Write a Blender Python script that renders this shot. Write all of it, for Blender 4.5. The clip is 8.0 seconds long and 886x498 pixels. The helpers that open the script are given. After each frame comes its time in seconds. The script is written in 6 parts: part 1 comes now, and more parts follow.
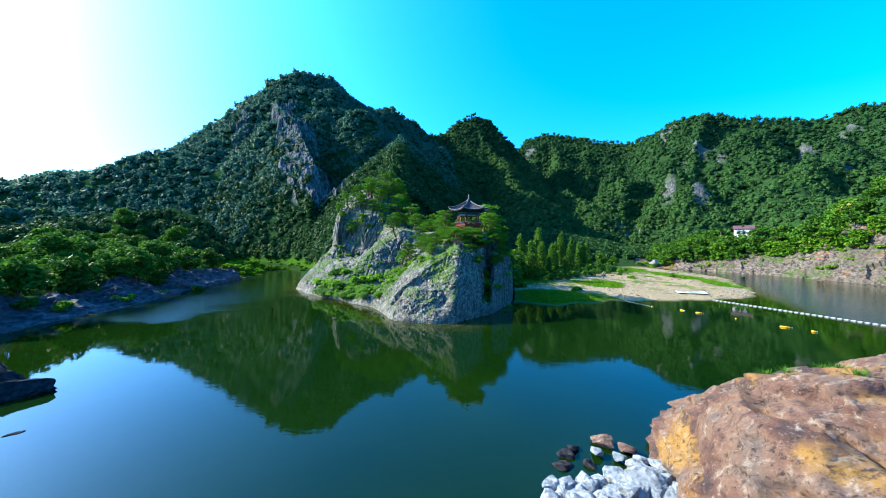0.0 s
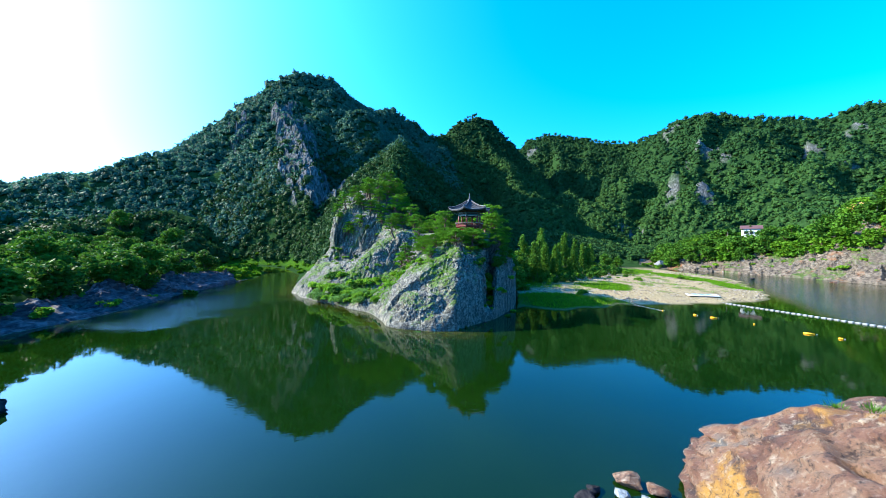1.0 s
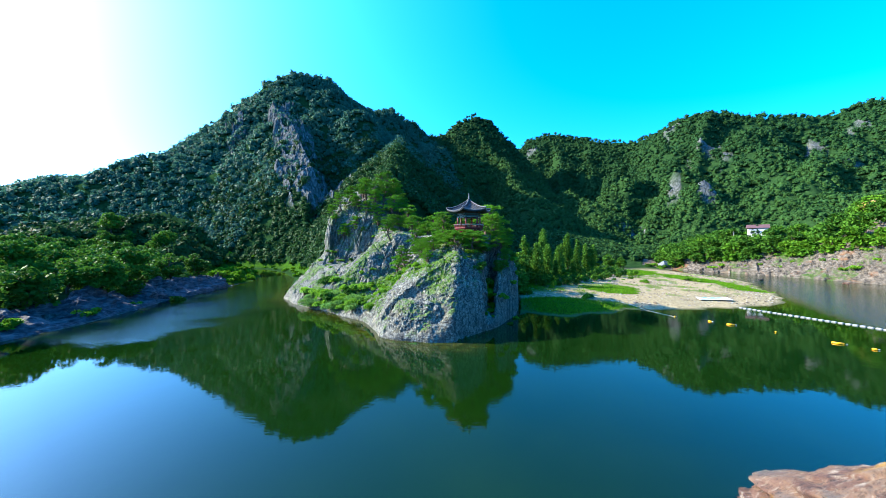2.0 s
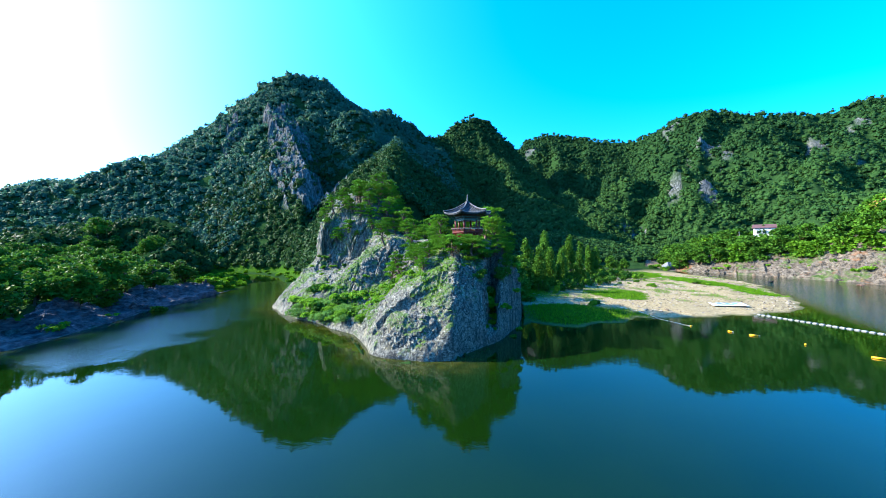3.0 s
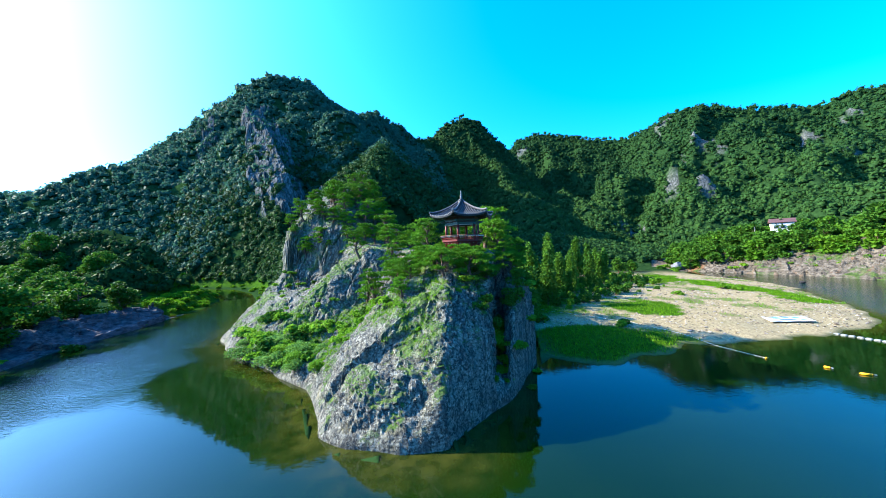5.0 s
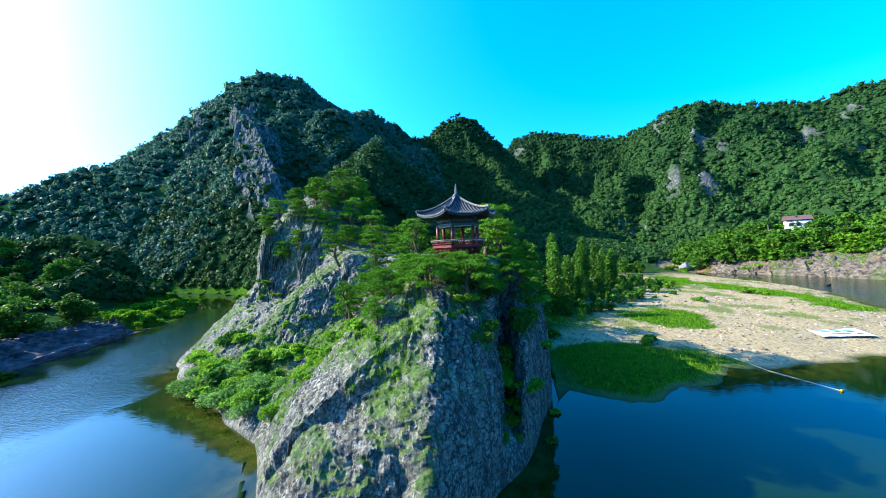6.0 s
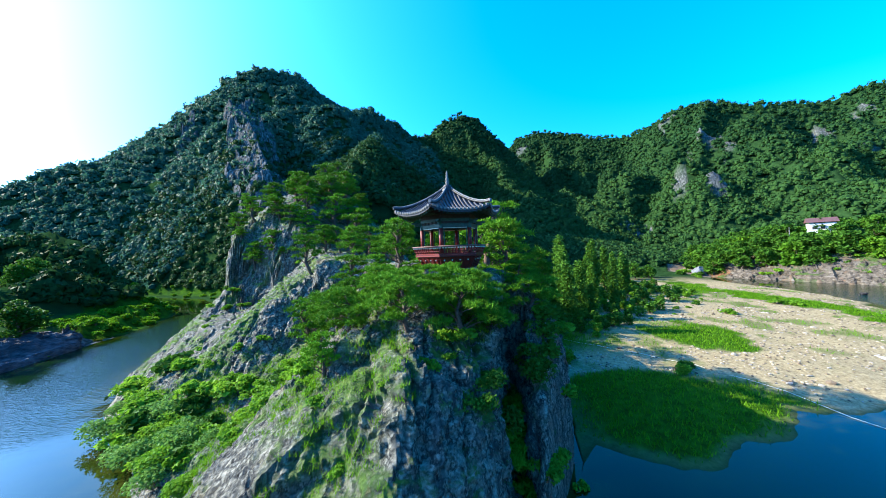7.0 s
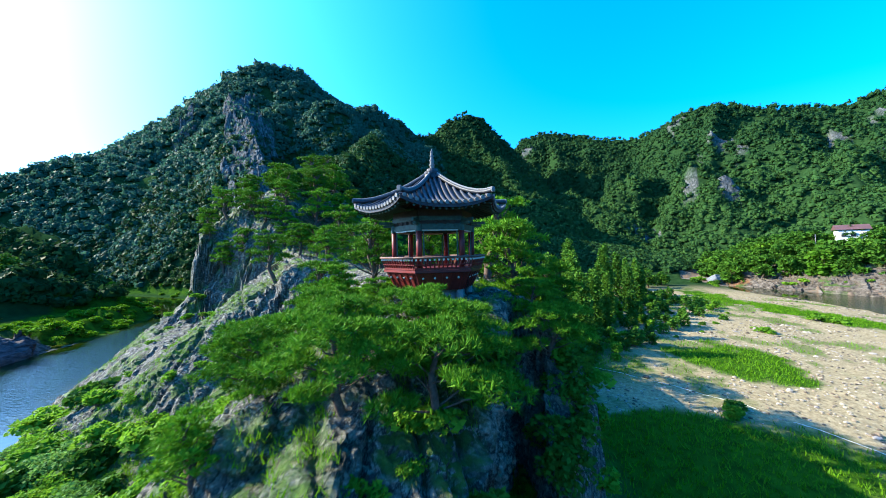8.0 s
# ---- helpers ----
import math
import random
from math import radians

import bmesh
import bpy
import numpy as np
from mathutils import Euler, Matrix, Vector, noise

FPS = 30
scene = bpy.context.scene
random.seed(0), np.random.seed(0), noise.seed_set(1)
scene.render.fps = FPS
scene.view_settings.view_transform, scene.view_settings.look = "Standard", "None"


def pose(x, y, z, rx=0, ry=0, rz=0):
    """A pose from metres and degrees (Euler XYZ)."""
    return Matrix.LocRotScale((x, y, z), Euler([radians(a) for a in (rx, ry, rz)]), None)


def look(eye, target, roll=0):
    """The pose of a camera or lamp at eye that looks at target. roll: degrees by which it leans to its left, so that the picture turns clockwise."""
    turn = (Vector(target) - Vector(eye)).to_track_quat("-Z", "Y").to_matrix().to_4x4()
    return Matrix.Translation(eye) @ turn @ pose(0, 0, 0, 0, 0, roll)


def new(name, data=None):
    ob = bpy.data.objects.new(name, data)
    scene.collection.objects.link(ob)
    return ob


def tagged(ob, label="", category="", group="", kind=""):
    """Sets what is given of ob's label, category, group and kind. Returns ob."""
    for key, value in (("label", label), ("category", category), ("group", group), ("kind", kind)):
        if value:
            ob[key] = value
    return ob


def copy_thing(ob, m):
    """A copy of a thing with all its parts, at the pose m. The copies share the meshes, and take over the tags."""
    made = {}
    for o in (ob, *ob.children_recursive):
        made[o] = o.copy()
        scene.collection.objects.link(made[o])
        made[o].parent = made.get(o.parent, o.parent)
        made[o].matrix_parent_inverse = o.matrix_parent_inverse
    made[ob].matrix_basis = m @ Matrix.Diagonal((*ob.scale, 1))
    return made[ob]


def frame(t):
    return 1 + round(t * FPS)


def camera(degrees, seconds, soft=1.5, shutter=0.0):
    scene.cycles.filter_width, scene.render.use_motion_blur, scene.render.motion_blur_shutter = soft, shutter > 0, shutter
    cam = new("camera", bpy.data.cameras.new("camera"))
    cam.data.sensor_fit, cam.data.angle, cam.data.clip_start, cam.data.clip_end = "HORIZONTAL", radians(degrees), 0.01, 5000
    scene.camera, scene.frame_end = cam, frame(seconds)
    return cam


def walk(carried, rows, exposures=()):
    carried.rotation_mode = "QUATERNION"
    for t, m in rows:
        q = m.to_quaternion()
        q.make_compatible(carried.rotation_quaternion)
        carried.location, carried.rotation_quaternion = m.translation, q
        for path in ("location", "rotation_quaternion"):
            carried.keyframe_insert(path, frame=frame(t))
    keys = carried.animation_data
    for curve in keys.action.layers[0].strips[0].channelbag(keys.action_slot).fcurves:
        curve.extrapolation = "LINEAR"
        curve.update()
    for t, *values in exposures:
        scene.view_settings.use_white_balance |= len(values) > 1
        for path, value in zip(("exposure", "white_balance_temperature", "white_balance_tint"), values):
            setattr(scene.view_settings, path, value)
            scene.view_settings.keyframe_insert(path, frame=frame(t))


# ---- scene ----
EXPOSURES = [(0.0, 1.69), (1.0, 1.79), (3.5, 1.9), (4.5, 1.87), (6.0, 1.79), (8.0, 1.71)]
cam = camera(106.5, 8.0, soft=0.9, shutter=0.25)
PATH = [
    (0.0, (1.046, 2.384, 13.146), (1.031, 5.084, 13.106), 0.4),
    (0.5, (1.208, 3.938, 13.203), (1.185, 6.637, 13.167), 0.3),
    (1.0, (1.366, 5.657, 13.284), (1.339, 8.357, 13.253), 0.2),
    (1.5, (1.552, 7.603, 13.499), (1.523, 10.303, 13.470), 0.05),
    (3.0, (2.109, 14.351, 14.621), (2.088, 17.051, 14.604), -0.6),
    (3.5, (2.267, 17.600, 15.040), (2.253, 20.300, 15.032), -0.9),
    (4.0, (2.468, 21.488, 15.424), (2.469, 24.188, 15.422), -1.35),
    (4.5, (2.673, 25.682, 15.777), (2.689, 28.382, 15.780), -1.85),
    (6.0, (3.846, 39.325, 16.986), (3.895, 42.024, 16.995), -2.9),
    (6.5, (4.548, 44.028, 17.379), (4.595, 46.728, 17.389), -2.8),
    (7.0, (5.274, 48.535, 17.719), (5.314, 51.235, 17.728), -2.5),
    (7.5, (6.003, 52.797, 18.010), (6.030, 55.496, 18.023), -2.1),
    (8.0, (6.700, 56.805, 18.330), (6.714, 59.505, 18.345), -1.5),
]
walk(cam, [(t, look(eye, target, roll)) for t, eye, target, roll in PATH], EXPOSURES)

# ---- sky and sun ----
SUN_AZ, SUN_EL = -79.0, 31.0
world = bpy.data.worlds.new("sky")
scene.world = world
world.use_nodes = True
wn, wl = world.node_tree.nodes, world.node_tree.links
wn.clear()
sky = wn.new("ShaderNodeTexSky")
sky.sky_type = "NISHITA"
sky.sun_disc = False
sky.sun_elevation, sky.sun_rotation = radians(SUN_EL), radians(SUN_AZ)
sky.air_density, sky.dust_density, sky.ozone_density = 1.0, 3.4, 2.0
tint = wn.new("ShaderNodeHueSaturation")
tint.inputs["Hue"].default_value, tint.inputs["Saturation"].default_value = 0.45, 1.7
bg = wn.new("ShaderNodeBackground")
bg.inputs["Strength"].default_value = 0.073
wl.new(sky.outputs["Color"], tint.inputs["Color"])
cool = wn.new("ShaderNodeMix")
cool.data_type, cool.blend_type = "RGBA", "MULTIPLY"
cool.inputs["Factor"].default_value = 1.0
cool.inputs[7].default_value = (0.54, 1.5, 3.2, 1)
wl.new(tint.outputs["Color"], cool.inputs[6])
wl.new(cool.outputs[2], bg.inputs["Color"])
wl.new(bg.outputs["Background"], wn.new("ShaderNodeOutputWorld").inputs["Surface"])

sun_data = bpy.data.lights.new("sun", "SUN")
sun_data.energy, sun_data.angle, sun_data.color = 5.0, radians(0.6), (1.0, 0.91, 0.7)
sun = new("sun", sun_data)
az, el = radians(SUN_AZ), radians(SUN_EL)
sun.matrix_world = look((math.sin(az) * math.cos(el) * 500, math.cos(az) * math.cos(el) * 500, math.sin(el) * 500), (0, 0, 0))

# ---- tools ----
S = 1.35  # plan units to metres
RNG = np.random.RandomState(7)
PERM = np.random.RandomState(3).permutation(256)
PERM = np.concatenate([PERM, PERM, PERM])
GRAD = np.random.RandomState(5).normal(size=(256, 3))
GRAD /= np.linalg.norm(GRAD, axis=1)[:, None]


def gnoise(x, y, z=0.0):
    """Gradient noise of arrays, about -0.6 to 0.6."""
    x, y, z = np.broadcast_arrays(np.asarray(x, float), np.asarray(y, float), np.asarray(z, float))
    xi, yi, zi = np.floor(x).astype(int), np.floor(y).astype(int), np.floor(z).astype(int)
    xf, yf, zf = x - xi, y - yi, z - zi
    u, v, w = (f * f * f * (f * (f * 6 - 15) + 10) for f in (xf, yf, zf))
    out = 0.0
    for dx in (0, 1):
        for dy in (0, 1):
            for dz in (0, 1):
                g = GRAD[PERM[PERM[PERM[(xi + dx) & 255] + ((yi + dy) & 255)] + ((zi + dz) & 255)]]
                dot = g[..., 0] * (xf - dx) + g[..., 1] * (yf - dy) + g[..., 2] * (zf - dz)
                out = out + dot * (u if dx else 1 - u) * (v if dy else 1 - v) * (w if dz else 1 - w)
    return out


def fbm(x, y, z=0.0, octaves=4, gain=0.5):
    out, amp, f = 0.0, 1.0, 1.0
    for k in range(octaves):
        out = out + amp * gnoise(x * f + 17.3 * k, y * f - 9.1 * k, z * f if np.ndim(z) else z * f + 3.7 * k)
        amp, f = amp * gain, f * 2.03
    return out


def ridged(x, y, z=0.0, octaves=4):
    out, amp, f = 0.0, 1.0, 1.0
    for k in range(octaves):
        out = out + amp * (1 - 2.2 * np.abs(gnoise(x * f + 31.7 * k, y * f + 5.3 * k, z * f)))
        amp, f = amp * 0.5, f * 2.07
    return out / 1.9


def blocks(x, y, z, tilt=0.5):
    """Broken blocks: each cell of space has its own step and slant, about -0.5 to 0.5."""
    x, y, z = np.broadcast_arrays(np.asarray(x, float), np.asarray(y, float), np.asarray(z, float))
    xi, yi, zi = np.floor(x).astype(int), np.floor(y).astype(int), np.floor(z).astype(int)
    best, out = np.full(x.shape, 9.0), np.zeros(x.shape)
    for dx in (-1, 0, 1):
        for dy in (-1, 0, 1):
            for dz in (-1, 0, 1):
                h = PERM[PERM[PERM[(xi + dx) & 255] + ((yi + dy) & 255)] + ((zi + dz) & 255)]
                g1, g2 = GRAD[h], GRAD[(h * 7 + 31) & 255]
                ox, oy, oz = x - xi - dx - 0.5 - 0.45 * g1[..., 0], y - yi - dy - 0.5 - 0.45 * g1[..., 1], z - zi - dz - 0.5 - 0.45 * g1[..., 2]
                d = ox * ox + oy * oy + oz * oz
                near = d < best
                best = np.where(near, d, best)
                out = np.where(near, 0.35 * g2[..., 0] + tilt * (ox * g2[..., 0] + oy * g2[..., 1] + oz * g2[..., 2]), out)
    return out


def sstep(a, b, x):
    t = np.clip((x - a) / (b - a), 0, 1)
    return t * t * (3 - 2 * t)


def line_dist(px, py, pts):
    """Distance to an open line of (x, y[, z]) points, and z at the nearest place."""
    best, bz = np.full(np.shape(px), 1e9), np.zeros(np.shape(px))
    for a, b in zip(pts[:-1], pts[1:]):
        dx, dy = b[0] - a[0], b[1] - a[1]
        t = np.clip(((px - a[0]) * dx + (py - a[1]) * dy) / (dx * dx + dy * dy + 1e-9), 0, 1)
        d = np.hypot(px - a[0] - t * dx, py - a[1] - t * dy)
        near = d < best
        best = np.where(near, d, best)
        if len(a) > 2:
            bz = np.where(near, a[2] + t * (b[2] - a[2]), bz)
    return best, bz


def inside(px, py, poly):
    c = np.zeros(np.shape(px), bool)
    for (x0, y0), (x1, y1) in zip(poly, poly[1:] + poly[:1]):
        if y0 != y1:
            c ^= ((y0 > py) != (y1 > py)) & (px < (x1 - x0) * (py - y0) / (y1 - y0) + x0)
    return c


def signed(px, py, poly):
    d, _ = line_dist(px, py, poly + poly[:1])
    return np.where(inside(px, py, poly), d, -d)


def metres(pts):
    return [tuple(c * S for c in p) for p in pts]


def mesh_np(name, verts, faces, material=None, smooth=True):
    """A mesh from arrays; faces all of one size."""
    verts, faces = np.asarray(verts, np.float32), np.asarray(faces, np.int32)
    me = bpy.data.meshes.new(name)
    n, k = faces.shape
    me.vertices.add(len(verts))
    me.vertices.foreach_set("co", verts.ravel())
    me.loops.add(n * k)
    me.loops.foreach_set("vertex_index", faces.ravel())
    me.polygons.add(n)
    me.polygons.foreach_set("loop_start", np.arange(0, n * k, k, dtype=np.int32))
    me.polygons.foreach_set("use_smooth", np.full(n, smooth))
    me.update(calc_edges=True)
    if material:
        me.materials.append(material)
    return me


def put_attr(me, name, values):
    me.attributes.new(name, "FLOAT", "POINT").data.foreach_set("value", np.asarray(values, np.float32).ravel())


def grid_faces(rows, cols, wrap=False):
    i = np.arange(rows * cols).reshape(rows, cols)
    j = np.roll(i, -1, axis=1) if wrap else i[:, 1:]
    a = i if wrap else i[:, :-1]
    return np.stack([a[:-1], j[:-1], j[1:], a[1:]], -1).reshape(-1, 4)


def mpart(name, me, parent, label=""):
    """Links a mesh that has its material as one object under a thing or a part."""
    ob = new(name, me)
    ob.parent = parent
    return tagged(ob, label) if label else ob


def part(name, bm, material, parent, label="", smooth=False):
    """Links a bmesh as one mesh object under a thing or a part."""
    me = bpy.data.meshes.new(name)
    bmesh.ops.recalc_face_normals(bm, faces=bm.faces)
    bm.to_mesh(me)
    bm.free()
    if smooth:
        me.polygons.foreach_set("use_smooth", np.full(len(me.polygons), True))
    me.materials.append(material)
    return mpart(name, me, parent, label)


def empty(name, m, label="", category="", group="", kind=""):
    ob = new(name)
    ob.matrix_world = m
    return tagged(ob, label, category, group, kind)


def box(bm, size, m=Matrix(), bevel=0.0):
    made = bmesh.ops.create_cube(bm, size=1.0, matrix=m @ Matrix.Diagonal((*size, 1)))["verts"]
    if bevel:
        edges = list({e for v in made for e in v.link_edges})
        bmesh.ops.bevel(bm, geom=edges, offset=bevel, segments=2, affect="EDGES")
    return bm


def rod(bm, a, b, r0, r1=None, n=10):
    a, b = Vector(a), Vector(b)
    m = Matrix.Translation((a + b) / 2) @ (b - a).to_track_quat("Z", "Y").to_matrix().to_4x4()
    bmesh.ops.create_cone(bm, cap_ends=True, segments=n, radius1=r0, radius2=r0 if r1 is None else r1, depth=(b - a).length, matrix=m)
    return bm


def tube_np(pts, radii, n=6):
    """Verts and quads of a tapered tube along points."""
    pts, radii = np.asarray(pts, float), np.asarray(radii, float)
    tang = np.gradient(pts, axis=0)
    tang /= np.linalg.norm(tang, axis=1)[:, None] + 1e-9
    ref = np.where(np.abs(tang[:, 2:3]) > 0.9, [[1.0, 0, 0]], [[0, 0, 1.0]])
    u = np.cross(tang, ref)
    u /= np.linalg.norm(u, axis=1)[:, None] + 1e-9
    v = np.cross(tang, u)
    ang = np.linspace(0, 2 * np.pi, n, endpoint=False)
    ring = np.cos(ang)[None, :, None] * u[:, None] + np.sin(ang)[None, :, None] * v[:, None]
    return (pts[:, None] + ring * radii[:, None, None]).reshape(-1, 3), grid_faces(len(pts), n, True)


def gather(pieces):
    """Joins (verts, faces) pairs."""
    vs, fs, k = [], [], 0
    for v, f in pieces:
        vs.append(v)
        fs.append(np.asarray(f) + k)
        k += len(v)
    return np.concatenate(vs), np.concatenate(fs)


def ico(sub):
    bm = bmesh.new()
    bmesh.ops.create_icosphere(bm, subdivisions=sub, radius=1.0)
    v = np.array([p.co[:] for p in bm.verts])
    f = np.array([[p.index for p in q.verts] for q in bm.faces])
    bm.free()
    return v, f

# ---- materials ----
def material(name, roughness=0.8, metallic=0.0, specular=0.3):
    m = bpy.data.materials.new(name)
    m.use_nodes = True
    p = m.node_tree.nodes["Principled BSDF"]
    p.inputs["Roughness"].default_value = roughness
    p.inputs["Metallic"].default_value = metallic
    p.inputs["Specular IOR Level"].default_value = specular
    return m, m.node_tree.nodes, m.node_tree.links, p


def tex_noise(n, l, scale, detail=6.0, stretch=None, rough=0.55, turn=None):
    """Noise in world metres."""
    geo = n.new("ShaderNodeNewGeometry")
    t = n.new("ShaderNodeTexNoise")
    t.inputs["Scale"].default_value, t.inputs["Detail"].default_value = scale, detail
    t.inputs["Roughness"].default_value = rough
    mp = n.new("ShaderNodeMapping")
    mp.inputs["Scale"].default_value = stretch or (1, 1, 1)
    if turn:
        mp.inputs["Rotation"].default_value = [radians(a) for a in turn]
    l.new(geo.outputs["Position"], mp.inputs["Vector"])
    l.new(mp.outputs["Vector"], t.inputs["Vector"])
    return t.outputs["Fac"]


def ramp(n, l, fac, stops):
    r = n.new("ShaderNodeValToRGB")
    while len(r.color_ramp.elements) < len(stops):
        r.color_ramp.elements.new(0.5)
    for e, (at, c) in zip(r.color_ramp.elements, stops):
        e.position, e.color = at, (*c, 1) if len(c) == 3 else c
    l.new(fac, r.inputs["Fac"])
    return r.outputs["Color"]


def grey(a):
    return (a, a, a)


def mixc(n, l, fac, a, b, mode="MIX"):
    m = n.new("ShaderNodeMix")
    m.data_type, m.blend_type = "RGBA", mode
    if isinstance(fac, float):
        m.inputs["Factor"].default_value = fac
    else:
        l.new(fac, m.inputs["Factor"])
    for s, v in (("A", a), ("B", b)):
        if isinstance(v, tuple):
            [i for i in m.inputs if i.name == s and i.type == "RGBA"][0].default_value = (*v, 1)
        else:
            l.new(v, [i for i in m.inputs if i.name == s and i.type == "RGBA"][0])
    return [o for o in m.outputs if o.type == "RGBA"][0]


def bump(n, l, p, height, strength=0.5, distance=0.1, under=None):
    b = n.new("ShaderNodeBump")
    b.inputs["Strength"].default_value, b.inputs["Distance"].default_value = strength, distance
    l.new(height, b.inputs["Height"])
    if under:
        l.new(under, b.inputs["Normal"])
    l.new(b.outputs["Normal"], p.inputs["Normal"])
    return b.outputs["Normal"]


def attr(n, name):
    a = n.new("ShaderNodeAttribute")
    a.attribute_name = name
    return a.outputs["Fac"]


def slope_fac(n, l, lo, hi):
    """1 where the surface is flat, 0 where it is steep."""
    geo = n.new("ShaderNodeNewGeometry")
    sep = n.new("ShaderNodeSeparateXYZ")
    l.new(geo.outputs["Normal"], sep.inputs[0])
    r = n.new("ShaderNodeMapRange")
    r.inputs["From Min"].default_value, r.inputs["From Max"].default_value = lo, hi
    l.new(sep.outputs["Z"], r.inputs["Value"])
    return r.outputs["Result"]


def maths(n, l, op, a, b):
    m = n.new("ShaderNodeMath")
    m.operation, m.use_clamp = op, False
    for i, v in enumerate((a, b)):
        if isinstance(v, (int, float)):
            m.inputs[i].default_value = v
        else:
            l.new(v, m.inputs[i])
    return m.outputs[0]


def rock_material(name, dark, mid, light, scale=1.0, stain=None, turn=(0, 0, 0), stretch=(1, 1, 1)):
    m, n, l, p = material(name, 0.85, specular=0.2)
    big = tex_noise(n, l, 0.22 * scale, 5, stretch, turn=turn)
    fine = tex_noise(n, l, 2.2 * scale, 8, stretch, 0.65, turn)
    c = ramp(n, l, fine, [(0.36, dark), (0.47, mid), (0.63, light)])
    c = mixc(n, l, ramp(n, l, big, [(0.4, grey(0.0)), (0.62, grey(1.0))]), c, mixc(n, l, 0.55, c, mid), "MIX")
    if stain:
        patch = tex_noise(n, l, 0.35 * scale, 6, stretch, 0.6, turn)
        c = mixc(n, l, ramp(n, l, patch, [(0.57, grey(0.0)), (0.68, grey(0.7))]), c, stain)
    l.new(c, p.inputs["Base Color"])
    under = bump(n, l, p, tex_noise(n, l, 1.1 * scale, 8, stretch, 0.7, turn), 0.8, 0.5 / scale)
    bump(n, l, p, fine, 0.6, 0.1 / scale, under)
    return m, n, l, p, c


def leaf_material(name, dark, light, glow=0.35, gloss=0.06):
    """Leaves: colour by clump, a little light let through."""
    m, n, l, p = material(name, 0.6, specular=gloss)
    geo = n.new("ShaderNodeNewGeometry")
    info = n.new("ShaderNodeObjectInfo")
    r = maths(n, l, "MULTIPLY", maths(n, l, "ADD", geo.outputs["Random Per Island"], info.outputs["Random"]), 0.5)
    r = maths(n, l, "ADD", maths(n, l, "MULTIPLY", r, 0.6), maths(n, l, "MULTIPLY", tex_noise(n, l, 0.6, 3), 0.4))
    c = ramp(n, l, r, [(0.15, dark), (0.75, light)])
    l.new(c, p.inputs["Base Color"])
    tr = n.new("ShaderNodeBsdfTranslucent")
    l.new(c, tr.inputs["Color"])
    mx = n.new("ShaderNodeMixShader")
    mx.inputs[0].default_value = glow
    l.new(p.outputs[0], mx.inputs[1])
    l.new(tr.outputs[0], mx.inputs[2])
    l.new(mx.outputs[0], n["Material Output"].inputs["Surface"])
    return m


def plain(name, colour, roughness=0.6, vary=0.25, scale=6.0, metallic=0.0, relief=0.2):
    """Paint, wood or stone with grain and wear."""
    m, n, l, p = material(name, roughness, metallic)
    f = tex_noise(n, l, scale, 7)
    g = tex_noise(n, l, scale * 0.12, 3)
    c = ramp(n, l, f, [(0.3, tuple(v * (1 - vary) for v in colour)), (0.7, tuple(min(1, v * (1 + vary)) for v in colour))])
    c = mixc(n, l, ramp(n, l, g, [(0.35, grey(0.0)), (0.65, grey(0.5))]), c, tuple(v * (1 - vary) for v in colour))
    l.new(c, p.inputs["Base Color"])
    bump(n, l, p, f, relief, 0.02)
    return m


M_CRAG, cn, cl, cp, crag_col = rock_material("grey_crag_rock", (0.016, 0.017, 0.015), (0.125, 0.12, 0.094), (0.34, 0.325, 0.255), 1.6, stain=(0.17, 0.14, 0.065), turn=(20, 40, 30), stretch=(0.7, 1.5, 1.3))
moss = tex_noise(cn, cl, 0.35, 6)
moss_mask = maths(cn, cl, "MULTIPLY", ramp(cn, cl, moss, [(0.52, grey(0.0)), (0.6, grey(0.9))]), slope_fac(cn, cl, 0.35, 0.65))
green = ramp(cn, cl, tex_noise(cn, cl, 1.5, 5), [(0.28, (0.06, 0.05, 0.02)), (0.42, (0.025, 0.065, 0.008)), (0.6, (0.07, 0.13, 0.014)), (0.75, (0.13, 0.15, 0.03))])
vein = tex_noise(cn, cl, 0.9, 9, (1.5, 0.7, 1.1), 0.62, (20, 35, 30))
crag_col = mixc(cn, cl, ramp(cn, cl, vein, [(0.46, grey(0.0)), (0.492, grey(0.9)), (0.508, grey(0.9)), (0.54, grey(0.0))]), crag_col, (0.012, 0.012, 0.012))
speck = tex_noise(cn, cl, 9.0, 6, None, 0.75)
crag_col = mixc(cn, cl, ramp(cn, cl, speck, [(0.57, grey(0.0)), (0.66, grey(0.5))]), crag_col, (0.42, 0.41, 0.34))
crag_col = mixc(cn, cl, ramp(cn, cl, speck, [(0.36, grey(0.55)), (0.42, grey(0.0))]), crag_col, (0.03, 0.031, 0.026))
streak = tex_noise(cn, cl, 1.3, 7, (1.5, 1.5, 0.2), 0.62, (12, 0, 0))
crag_col = mixc(cn, cl, ramp(cn, cl, streak, [(0.38, grey(0.75)), (0.5, grey(0.0))]), crag_col, (0.035, 0.037, 0.035))
crag_soft = mixc(cn, cl, maths(cn, cl, "MULTIPLY", attr(cn, "grass"), ramp(cn, cl, tex_noise(cn, cl, 1.1, 7, rough=0.7), [(0.4, grey(0.15)), (0.56, grey(0.95))])), mixc(cn, cl, moss_mask, crag_col, green), green)
cl.new(crag_soft, cp.inputs["Base Color"])

